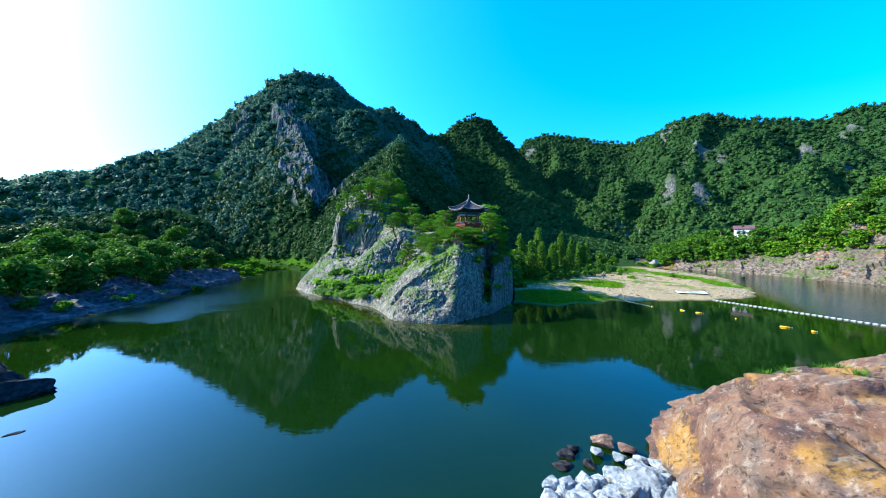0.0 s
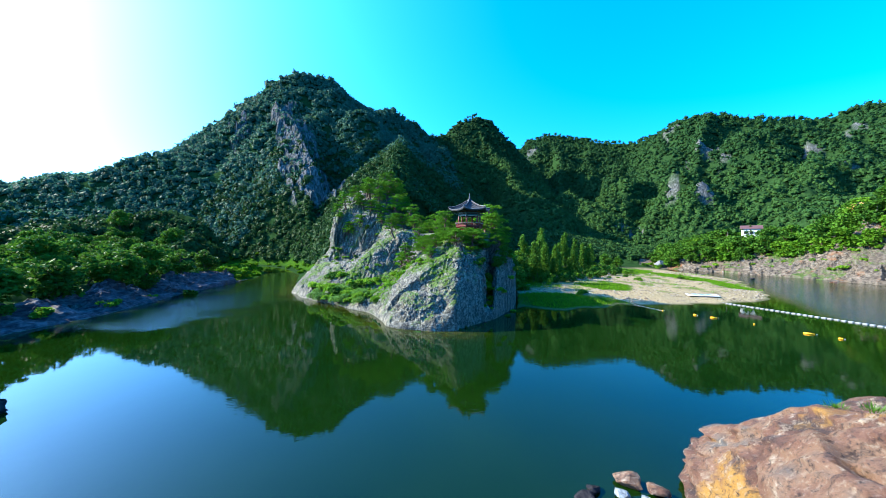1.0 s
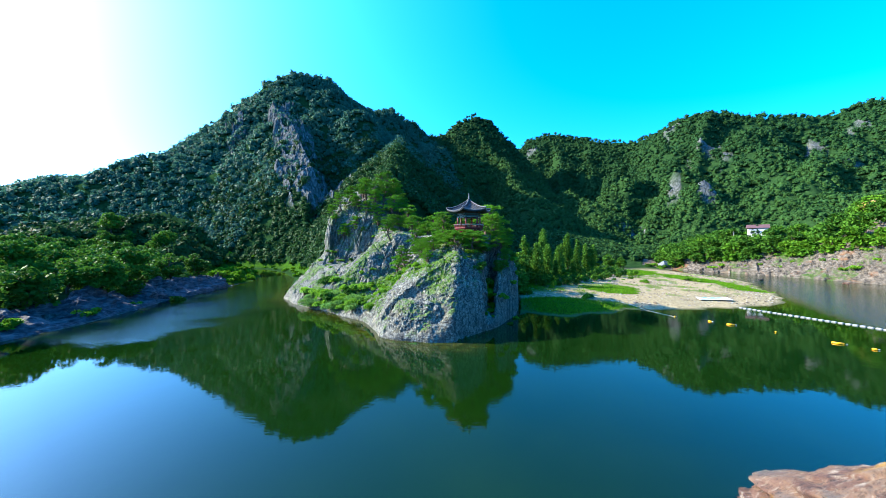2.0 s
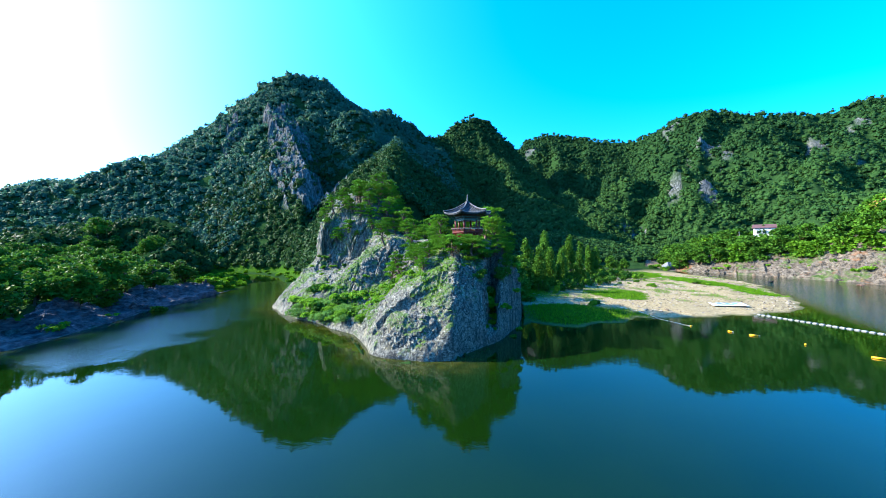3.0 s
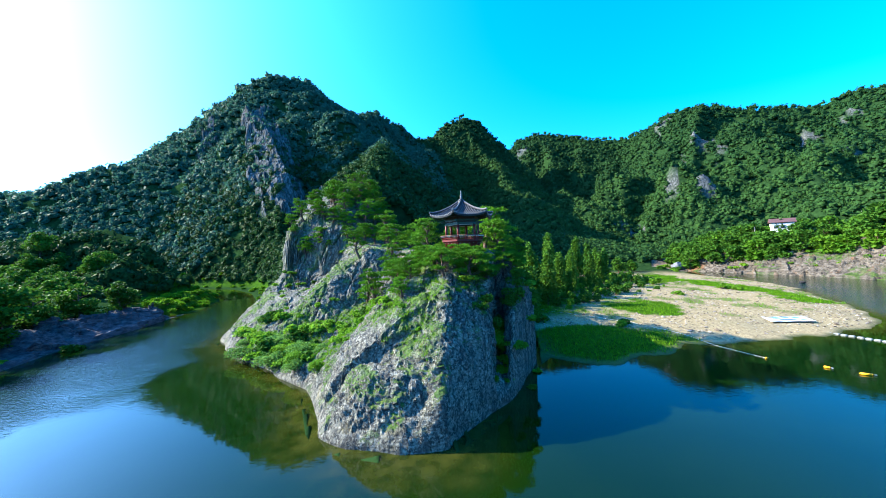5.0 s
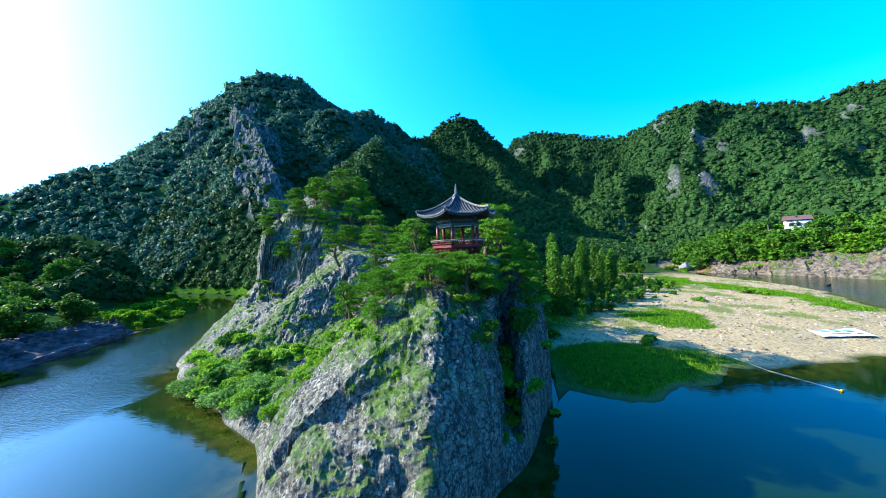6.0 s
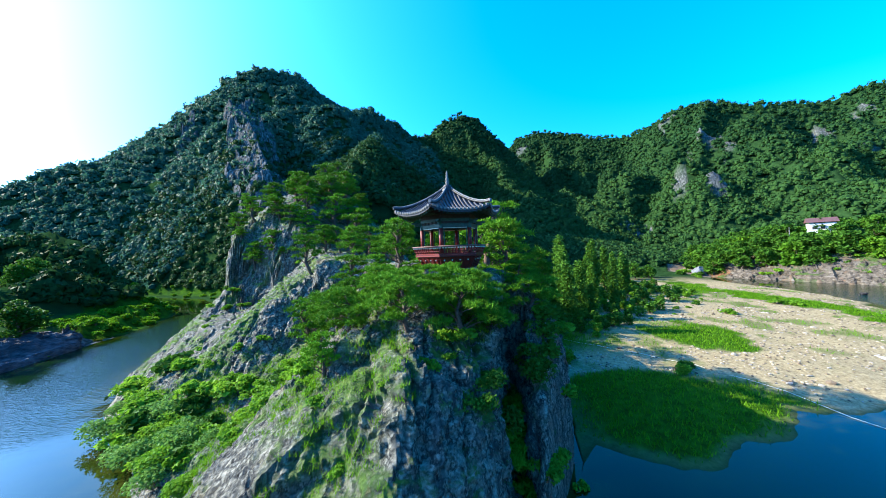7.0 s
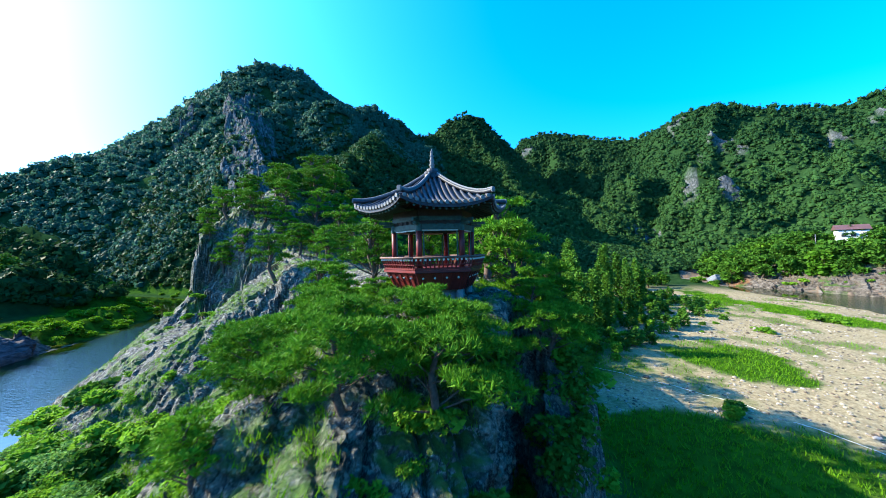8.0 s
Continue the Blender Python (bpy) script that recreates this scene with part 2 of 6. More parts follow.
# boulder: salmon, plum and ochre patches with pale scours
M_BOULDER, n, l, p = material("ochre_boulder_rock", 0.8, specular=0.25)
t = (25, 30, 15)
c = ramp(n, l, tex_noise(n, l, 0.38, 6, (1, 0.7, 1.2), 0.6, t), [(0.34, (0.04, 0.027, 0.025)), (0.45, (0.12, 0.058, 0.038)), (0.54, (0.18, 0.105, 0.065)), (0.68, (0.085, 0.08, 0.074))])
c = mixc(n, l, ramp(n, l, tex_noise(n, l, 0.3, 7, (0.8, 1, 1), 0.6, (5, 40, 60)), [(0.54, grey(0.0)), (0.62, grey(0.85))]), c, (0.3, 0.16, 0.03))
c = mixc(n, l, ramp(n, l, tex_noise(n, l, 1.6, 9, (0.5, 1.5, 1.4), 0.7, t), [(0.54, grey(0.0)), (0.66, grey(0.85))]), c, (0.33, 0.27, 0.2))
c = mixc(n, l, ramp(n, l, tex_noise(n, l, 2.2, 9, (0.6, 1.6, 1.2), 0.75, (0, 20, 35)), [(0.38, grey(0.95)), (0.47, grey(0.0))]), c, (0.03, 0.02, 0.018))
l.new(c, p.inputs["Base Color"])
speck = tex_noise(n, l, 7.0, 7, None, 0.75)
c = mixc(n, l, ramp(n, l, speck, [(0.58, grey(0.0)), (0.68, grey(0.5))]), c, (0.38, 0.32, 0.24))
c = mixc(n, l, ramp(n, l, speck, [(0.36, grey(0.8)), (0.44, grey(0.0))]), c, (0.03, 0.022, 0.02))
l.new(c, p.inputs["Base Color"])
under = bump(n, l, p, tex_noise(n, l, 1.2, 9, (0.6, 1.4, 1.4), 0.7, t), 0.9, 0.5)
bump(n, l, p, tex_noise(n, l, 6, 9, None, 0.7), 0.7, 0.08, under)

M_PALE = rock_material("pale_quarry_stone", (0.06, 0.07, 0.078), (0.19, 0.215, 0.225), (0.34, 0.37, 0.37), 2.0)[0]
M_GRAVEL = rock_material("grey_gravel", (0.04, 0.045, 0.05), (0.11, 0.12, 0.13), (0.22, 0.23, 0.24), 2.5)[0]
# wet rock, darkened further so the west rocks' backlit shade is in the colour
M_WETROCK_SHADE = rock_material("wet_rock_with_shade", (0.006, 0.006, 0.008), (0.02, 0.02, 0.024), (0.06, 0.055, 0.05), 1.2)[0]
M_WETROCK_SHADE.node_tree.nodes["Principled BSDF"].inputs["Specular IOR Level"].default_value = 0.03
M_BANK, n, l, p, c = rock_material("stained_bank_rock", (0.012, 0.011, 0.01), (0.075, 0.062, 0.048), (0.165, 0.14, 0.11), 0.42, stain=(0.2, 0.08, 0.026), turn=(0, 30, 20), stretch=(0.9, 0.9, 1.2))
g2 = ramp(n, l, tex_noise(n, l, 1.0, 5), [(0.3, (0.02, 0.05, 0.008)), (0.7, (0.07, 0.11, 0.02))])
l.new(mixc(n, l, maths(n, l, "MULTIPLY", ramp(n, l, tex_noise(n, l, 0.16, 6), [(0.52, grey(0.0)), (0.58, grey(1.0))]), slope_fac(n, l, 0.4, 0.75)), c, g2), p.inputs["Base Color"])
M_SLATE = rock_material("violet_grey_bank_rock", (0.014, 0.013, 0.017), (0.055, 0.05, 0.06), (0.15, 0.135, 0.14), 0.5, turn=(0, 15, 0), stretch=(0.6, 0.6, 1.8))[0]

# ground: rock where steep, soil and undergrowth elsewhere, sand on the beach
M_GROUND, gn, gl, gp, g_rock = rock_material("hillside_ground", (0.012, 0.016, 0.013), (0.06, 0.065, 0.06), (0.2, 0.2, 0.19), 0.4, stretch=(1, 1, 0.16))
soil = ramp(gn, gl, tex_noise(gn, gl, 0.4, 7), [(0.3, (0.008, 0.024, 0.008)), (0.7, (0.022, 0.052, 0.015))])
c = mixc(gn, gl, attr(gn, "rock"), soil, g_rock)
sand_f = tex_noise(gn, gl, 2.2, 9, rough=0.8)
sand = ramp(gn, gl, sand_f, [(0.3, (0.07, 0.052, 0.03)), (0.45, (0.21, 0.165, 0.092)), (0.58, (0.31, 0.25, 0.142)), (0.75, (0.43, 0.36, 0.225))])
c = mixc(gn, gl, attr(gn, "sand"), c, sand)
lawn = ramp(gn, gl, tex_noise(gn, gl, 1.0, 6), [(0.3, (0.014, 0.042, 0.005)), (0.7, (0.045, 0.11, 0.008))])
c = mixc(gn, gl, attr(gn, "grass"), c, lawn)
c = mixc(gn, gl, attr(gn, "bank"), c, ramp(gn, gl, tex_noise(gn, gl, 0.3, 9, (0.7, 0.7, 1.4), 0.68), [(0.3, (0.02, 0.02, 0.018)), (0.42, (0.1, 0.09, 0.07)), (0.53, (0.13, 0.09, 0.06)), (0.6, (0.17, 0.15, 0.12)), (0.75, (0.26, 0.24, 0.2))]))
gp.inputs["Specular IOR Level"].default_value = 0.0
gl.new(c, gp.inputs["Base Color"])
under = bump(gn, gl, gp, maths(gn, gl, "MULTIPLY", tex_noise(gn, gl, 0.5, 8, (1, 1, 0.4), 0.7), attr(gn, "rock")), 0.8, 1.2)
bump(gn, gl, gp, tex_noise(gn, gl, 3.5, 8, None, 0.75), 0.7, 0.12, under)

# river water: murky green, olive in the shallows, broken in the rapids
M_WATER, n, l, p = material("river_water", 0.03, specular=0.44)
p.inputs["IOR"].default_value = 1.33
c = ramp(n, l, tex_noise(n, l, 0.05, 4), [(0.35, (0.0016, 0.0105, 0.001)), (0.7, (0.004, 0.016, 0.0012))])
bed = ramp(n, l, tex_noise(n, l, 0.6, 6), [(0.35, (0.012, 0.018, 0.002)), (0.65, (0.05, 0.05, 0.008))])
l.new(mixc(n, l, attr(n, "shallow"), c, bed), p.inputs["Base Color"])
calm = ramp(n, l, tex_noise(n, l, 0.035, 3), [(0.4, grey(0.1)), (0.7, grey(0.8))])
rip = maths(n, l, "MULTIPLY", tex_noise(n, l, 1.6, 3, (1, 1.8, 1)), maths(n, l, "ADD", calm, maths(n, l, "MULTIPLY", attr(n, "rapid"), 18.0)))
under = bump(n, l, p, tex_noise(n, l, 0.35, 2), 0.05, 0.12)
under = bump(n, l, p, rip, 0.16, 0.05, under)
chop = maths(n, l, "MULTIPLY", tex_noise(n, l, 0.9, 6, (0.8, 1.7, 1), 0.65), attr(n, "rapid"))
bump(n, l, p, chop, 0.5, 0.16, under)

M_FOREST = leaf_material("woodland_leaves", (0.012, 0.042, 0.014), (0.034, 0.086, 0.02), 0.25, 0.03)
# woodland leaves lightened and blued: the far mountain's haze is in the colour
M_FOREST_HAZED = leaf_material("hazed_mountain_leaves", (0.027, 0.09, 0.058), (0.06, 0.15, 0.088), 0.35, 0.03)
M_PINE = leaf_material("pine_needles", (0.018, 0.075, 0.005), (0.125, 0.3, 0.015), 0.16)
M_LEAF = leaf_material("broad_leaves", (0.017, 0.06375, 0.0085), (0.068, 0.17, 0.0153), 0.3)
M_BRIGHT = leaf_material("bright_leaves", (0.05, 0.16, 0.01), (0.17, 0.33, 0.024), 0.42)
M_GRASS = leaf_material("grass_blades", (0.035, 0.13, 0.004), (0.13, 0.28, 0.01), 0.34)
M_BANKLEAF = leaf_material("bank_tree_leaves", (0.026, 0.1, 0.006), (0.09, 0.2, 0.013), 0.3)
M_SAGE = leaf_material("willow_leaves", (0.05, 0.14, 0.022), (0.16, 0.31, 0.06), 0.38)
M_POPLAR = leaf_material("poplar_leaves", (0.02, 0.075, 0.009), (0.08, 0.19, 0.018), 0.3)
M_BARK = plain("bark", (0.11, 0.07, 0.05), 0.9, 0.5, 9, relief=0.8)
M_RED = plain("red_painted_wood", (0.15, 0.014, 0.01), 0.5, 0.3, 4)
M_TEAL = plain("green_painted_wood", (0.028, 0.085, 0.066), 0.55, 0.4, 5)
M_PALEPAINT = plain("pale_painted_trim", (0.5, 0.52, 0.42), 0.6, 0.3, 8)
M_RAILWOOD = plain("worn_brown_wood", (0.14, 0.07, 0.05), 0.6, 0.3, 6)
M_DARKWOOD = plain("dark_wood", (0.04, 0.03, 0.022), 0.7, 0.4, 5)
M_TILE = plain("dark_clay_tile", (0.03, 0.032, 0.038), 0.5, 0.4, 7, relief=0.5)
M_PLASTER = plain("lime_mortar", (0.17, 0.17, 0.165), 0.8, 0.25, 8)
M_GRANITE = plain("granite", (0.2, 0.2, 0.19), 0.8, 0.3, 12)
M_CONCRETE = plain("concrete", (0.22, 0.23, 0.22), 0.8, 0.25, 5)
M_YELLOW = plain("yellow_plastic", (0.75, 0.36, 0.01), 0.4, 0.12, 3)
M_ROPE = plain("pale_rope", (0.6, 0.6, 0.55), 0.8, 0.2, 20)
M_WHITE = plain("white_sheet", (0.5, 0.53, 0.55), 0.6, 0.1, 3)
M_BLUE = plain("blue_print", (0.12, 0.28, 0.36), 0.6, 0.2, 3)
M_ROOFRED = plain("dull_red_roof", (0.11, 0.055, 0.05), 0.6, 0.25, 3)
M_WALLWHITE = plain("white_wall", (0.5, 0.5, 0.49), 0.8, 0.12, 2)
M_GLASSDARK = plain("dark_window_pane", (0.03, 0.035, 0.04), 0.1, 0.2, 2)
M_SOIL = plain("ochre_soil_cut", (0.36, 0.22, 0.08), 0.9, 0.25, 1.2, relief=0.6)
M_GREENPAINT = plain("green_fence_paint", (0.08, 0.38, 0.16), 0.5, 0.15, 4)
M_STEEL = plain("grey_steel", (0.35, 0.36, 0.37), 0.4, 0.15, 6, metallic=0.6)
M_PEBBLE, n, l, p = material("river_pebble", 0.8)
geo = n.new("ShaderNodeNewGeometry")
l.new(ramp(n, l, geo.outputs["Random Per Island"], [(0.0, (0.06, 0.045, 0.03)), (0.4, (0.16, 0.12, 0.08)), (0.8, (0.34, 0.29, 0.21)), (1.0, (0.22, 0.2, 0.18))]), p.inputs["Base Color"])
bump(n, l, p, tex_noise(n, l, 14, 5), 0.4, 0.02)

# ---- the lie of the land, in plan units ----
EYE0 = (0.775, 1.766, 9.74)


def crest(rows, sink=2.5):
    """Crest points from (bearing, distance, rise)."""
    return [(EYE0[0] + d * math.sin(radians(a)), EYE0[1] + d * math.cos(radians(a)), EYE0[2] + d * k - sink) for a, d, k in rows]


LEFT_BANK = [(-2400, -600), (-60, -600), (-30, -60), (-34, 6), (-34, 18), (-37, 26), (-42, 31), (-46, 35), (-47.3, 40), (-47, 49), (-49, 58), (-52, 68), (-53, 80),
             (-55, 92), (-56, 102), (-61, 116), (-69, 128), (-82, 140), (-100, 148), (-140, 153), (-2400, 170)]
MIDDLE_LAND = [(-2400, 185), (-140, 172), (-98, 160), (-76, 150), (-60, 133), (-46, 111), (-39, 94), (-34, 80), (-30, 70.5), (-22.5, 62.5), (-16, 57), (-10, 51.8), (-6.5, 44.4),
               (-4, 42.5), (-0.9, 41.6), (2.4, 42.3), (5.2, 45.3), (8.3, 50.5), (11.5, 56), (13.5, 58.3), (18, 55.4), (22, 56.6), (30.5, 60.8), (37, 60), (46, 61.5), (58.5, 64.4),
               (62, 67), (71, 80), (79, 91.5), (85, 103), (88, 116), (88, 130), (90, 140), (95, 147), (104, 152), (112, 184), (2400, 186), (2400, 2400), (-2400, 2400)]
RIGHT_BANK = [(2400, -500), (140, -500), (122, 0), (119, 50), (115, 80), (113, 94), (110, 114), (104, 130), (97, 150), (99, 165), (112, 188), (2400, 190)]
NEAR_BANK = [(-20, -400), (-16, -30), (-8, 0), (0, 8.5), (4.5, 12.0), (7, 13.6), (10, 14.8), (12, 16.5), (16, 19), (20, 21), (25, 18), (31, 6), (45, -8), (70, -30), (90, -400)]
SHORES = [LEFT_BANK[1:], MIDDLE_LAND[:-4], RIGHT_BANK[1:-2], NEAR_BANK]
CRAG_PLAN = [(-30, 70.5), (-22.5, 62.5), (-16, 57), (-10, 51.8), (-6.5, 44.4), (-4, 42.5), (-0.9, 41.6), (2.4, 42.3), (5.2, 45.3), (8.3, 50.5), (11.5, 56), (13, 60), (14, 68),
             (15, 78), (13, 92), (8, 108), (0, 124), (-16, 134), (-34, 126), (-41, 108), (-37, 92), (-34, 80)]

MAIN_RIDGE = crest([(-75, 520, 0.05), (-60, 430, 0.07), (-53.5, 400, 0.094), (-49.7, 370, 0.128), (-44.5, 330, 0.157), (-40.4, 300, 0.207), (-36.8, 310, 0.269), (-33.9, 319, 0.325), (-30, 322, 0.39), (-27, 322, 0.447),
                    (-24.4, 322, 0.475), (-19.6, 330, 0.473), (-16, 345, 0.418), (-13.3, 380, 0.396), (-9.5, 400, 0.405), (-5.7, 420, 0.367), (-3.3, 435, 0.331), (-0.4, 460, 0.33)])
SECOND_PEAK = crest([(-0.4, 470, 0.33), (2.1, 475, 0.374), (5.0, 480, 0.393), (7.4, 482, 0.378), (9.8, 488, 0.323), (11.8, 500, 0.27)])
EAST_RIDGE = crest([(11.8, 600, 0.27), (14.0, 600, 0.31), (17.1, 600, 0.323), (22.3, 600, 0.3), (28.6, 590, 0.272), (31.5, 575, 0.281), (34.2, 560, 0.308), (37.3, 545, 0.32), (42.4, 550, 0.284),
                    (47.7, 590, 0.26), (50.2, 600, 0.267), (52.7, 600, 0.265), (58, 620, 0.25), (72, 660, 0.2)])
MID_RIDGE = [(-14, 100, 21), (-19, 122, 32), (-22, 150, 42), (-27, 200, 66), (-31, 240, 83), (-45, 320, 110), (-80, 380, 140)]
CLIFF_SPUR = [(-150, 284, 134), (-140, 272, 126), (-112, 238, 98), (-82, 201.5, 61), (-74, 191.5, 45), (-67, 182.5, 18)]
WEST_SPUR = [(-205, 232, 58), (-178, 195, 36), (-150, 176, 14)]
EAST_SPURS = [[(330, 430, 178), (262, 345, 95), (215, 290, 45), (190, 250, 14)], [(175, 570, 190), (150, 430, 90), (140, 330, 40), (128, 270, 10)],
              [(420, 395, 150), (330, 300, 80), (270, 240, 48)], [(41, 480, 190), (62, 400, 110), (70, 300, 50), (66, 240, 18)]]


def ridge_height(x, y, line, width, power, wob):
    near = [line_dist(x, y, [p, q]) for p, q in zip(line[:-1], line[1:])]
    d = np.min([k[0] for k in near], axis=0)
    w = [np.exp(-(k[0] - d) / 7.0) for k in near]
    z = sum(u * k[1] for u, k in zip(w, near)) / sum(w)
    if width < 3:
        return z - width * d * wob
    return z * np.clip(1 - d * wob / width, 0, 1) ** power


def hills(x, y):
    wx, wy = x + 22 * gnoise(x / 70, y / 70, 1.5), y + 22 * gnoise(x / 70, y / 70, 7.5)
    wob = 1 + 0.55 * fbm(x / 55, y / 55, 3.1, 3)
    crisp = 1 + 0.2 * fbm(x / 40, y / 40, 5.1, 3)
    h = ridge_height(x, y, MAIN_RIDGE, 172, 1.12, wob)
    for line, width, power, w in ((SECOND_PEAK, 190, 1.3, crisp), (EAST_RIDGE, 330, 1.8, wob), (MID_RIDGE, 0.82, 1.0, crisp), (WEST_SPUR, 60, 1.0, wob)):
        h = np.maximum(h, ridge_height(x, y, line, width, power, w))
    h = np.maximum(h, ridge_height(x + 9 * gnoise(x / 26, y / 26, 3.3), y + 9 * gnoise(x / 26, y / 26, 9.1), CLIFF_SPUR, 52, 0.9, crisp))
    for line in EAST_SPURS:
        h = np.maximum(h, ridge_height(wx, wy, line, 85, 1.0, wob))
    rough = sstep(4, 30, h)
    off = np.min([line_dist(x, y, q)[0] for q in (MAIN_RIDGE, SECOND_PEAK, EAST_RIDGE, MID_RIDGE, CLIFF_SPUR)], axis=0)
    h = h + rough * sstep(6, 50, off) * ((17 + 20 * sstep(60, 150, x)) * (ridged(wx / 95, wy / 95, 6.2, 2) - 0.53))
    return h + rough * (5.5 * ridged(wx / 38, wy / 38, 2.2, 4) - 2.5 + 2.0 * fbm(x / 9, y / 9, 1.1, 3))


CLIFF_BLOCK = [(-29.5, 86), (-27, 82.6), (-20, 81), (-16, 79.3), (-12, 81), (-9.5, 86), (-9, 100), (-14, 116), (-30, 112), (-31, 94)]
CRAG_CREST = [(2.2, 43.2, 3.2), (2.4, 44.6, 6.2), (2.7, 46.2, 7.9), (2.6, 47.8, 8.9), (2.1, 49.2, 9.2), (3.0, 52.5, 10.6), (5.2, 56.5, 11.6), (4.5, 63, 12.0), (-4, 71, 12.0), (-11, 80, 13.5), (-17, 90, 17), (-19, 110, 26), (-18, 124, 32)]


def crag_height(x, y):
    """The rock that stands in the river: from its shore up to its crest."""
    wx, wy = x + 1.1 * gnoise(x / 4.5, y / 4.5, 0.5), y + 1.1 * gnoise(x / 4.5, y / 4.5, 9.5)
    sd = signed(wx, wy, CRAG_PLAN)
    dc, zc = line_dist(wx, wy, CRAG_CREST)
    dc = np.clip(dc - 2.2 * sstep(48, 56, wy), 0, None)
    dc = np.sqrt(dc * dc + 0.7) - 0.836
    t = np.clip(sd, 0, None) / (np.clip(sd, 0, None) + dc + 0.01)
    steep = sstep(1.6, 4.6, wx - 0.25 * (wy - 48))
    h = zc * t ** (0.9 - 0.6 * steep - 0.24 * sstep(12, 5, np.hypot(wx + 0.5, wy - 46)) * (1 - steep))
    # rounded nose low over the water
    h = np.maximum(h, 3.9 * sstep(-0.2, 2.6, sd) * sstep(8.5, 4, np.hypot(wx - 0.3, wy - 46)))
    knob = np.hypot((wx - 0.7) / 1.5, (wy - 50.6) / 1.3) + 0.35 * gnoise(x / 1.2, y / 1.2, 3.0)
    h = np.maximum(h, 9.6 * sstep(2.3, 0.4, knob) ** 0.7)
    # the gully of grass to the west
    gully, _ = line_dist(wx, wy, [(-15, 57), (-10, 60), (-7, 64.5)])
    h = h - 0.42 * h * sstep(7, 1, gully) * sstep(0.5, 4, sd)
    # the hollow at the foot of the cliff
    h = h - 0.9 * np.clip(h - 5.8, 0, 20) * sstep(9.5, 3.5, np.hypot(wx + 20.5, wy - 76.5))
    b = signed(wx, wy, CLIFF_BLOCK)
    b = b + 1.3 * gnoise(x / 5, y / 5, 6.0)
    block = 14.2 + 3.5 * sstep(1, 8, b) + 0.42 * np.clip(wy - 82, 0, 40) + 2.5 * gnoise(x / 5, y / 5, 4)
    h = np.maximum(h, block * sstep(-0.9, 3.0, b))
    # the dark cleft in the south-east wall
    cleft, _ = line_dist(x, y, [(6.3, 47.2), (6.95, 50.0), (7.75, 54.2)])
    h = h * (1 - 0.72 * sstep(1.0, 0.45, cleft + 0.45 * gnoise(x / 1.6, y / 1.6, 2.0)))
    h = np.where(sd > 0, h + 0.12, np.maximum(-3.0, sd * 1.5))
    return h, sd


CLIFFS = [([(-97, 222), (-82, 203), (-73, 190), (-69, 184)], 12), ([(-122, 252), (-108, 236), (-97, 222)], 8), ([(-152, 252), (-146, 240)], 4), ([(-98, 204), (-92, 196)], 4)]
OUTCROPS = [(283, 367, 17, 8), (287, 347, 10, 5), (295, 446, 13, 8), (364, 339, 10, 6), (425, 355, 13, 5), (333, 284, 10, 8), (213, 281, 7, 8), (161, 294, 11, 13), (199, 296, 5, 6), (141, 548, 11, 8), (345, 370, 9, 4)]


def rock_zone(x, y):
    """1 where bare rock shows on the hills."""
    n = fbm(x / 5, y / 5, 5.9, 4)
    # streaks that run down the rib
    down = fbm((0.79 * x + 0.62 * y) / 3.2, (0.62 * x - 0.79 * y) / 22, 4.4, 4)
    out = np.zeros(np.shape(x))
    for line, w in CLIFFS:
        out = np.maximum(out, sstep(w, w * 0.6, line_dist(x, y, line)[0] + 9 * n + 13 * down))
    for ox, oy, rx, ry in OUTCROPS:
        out = np.maximum(out, sstep(1.0, 0.75, np.hypot((x - ox) / rx, (y - oy) / ry) + 0.9 * n))
    return out


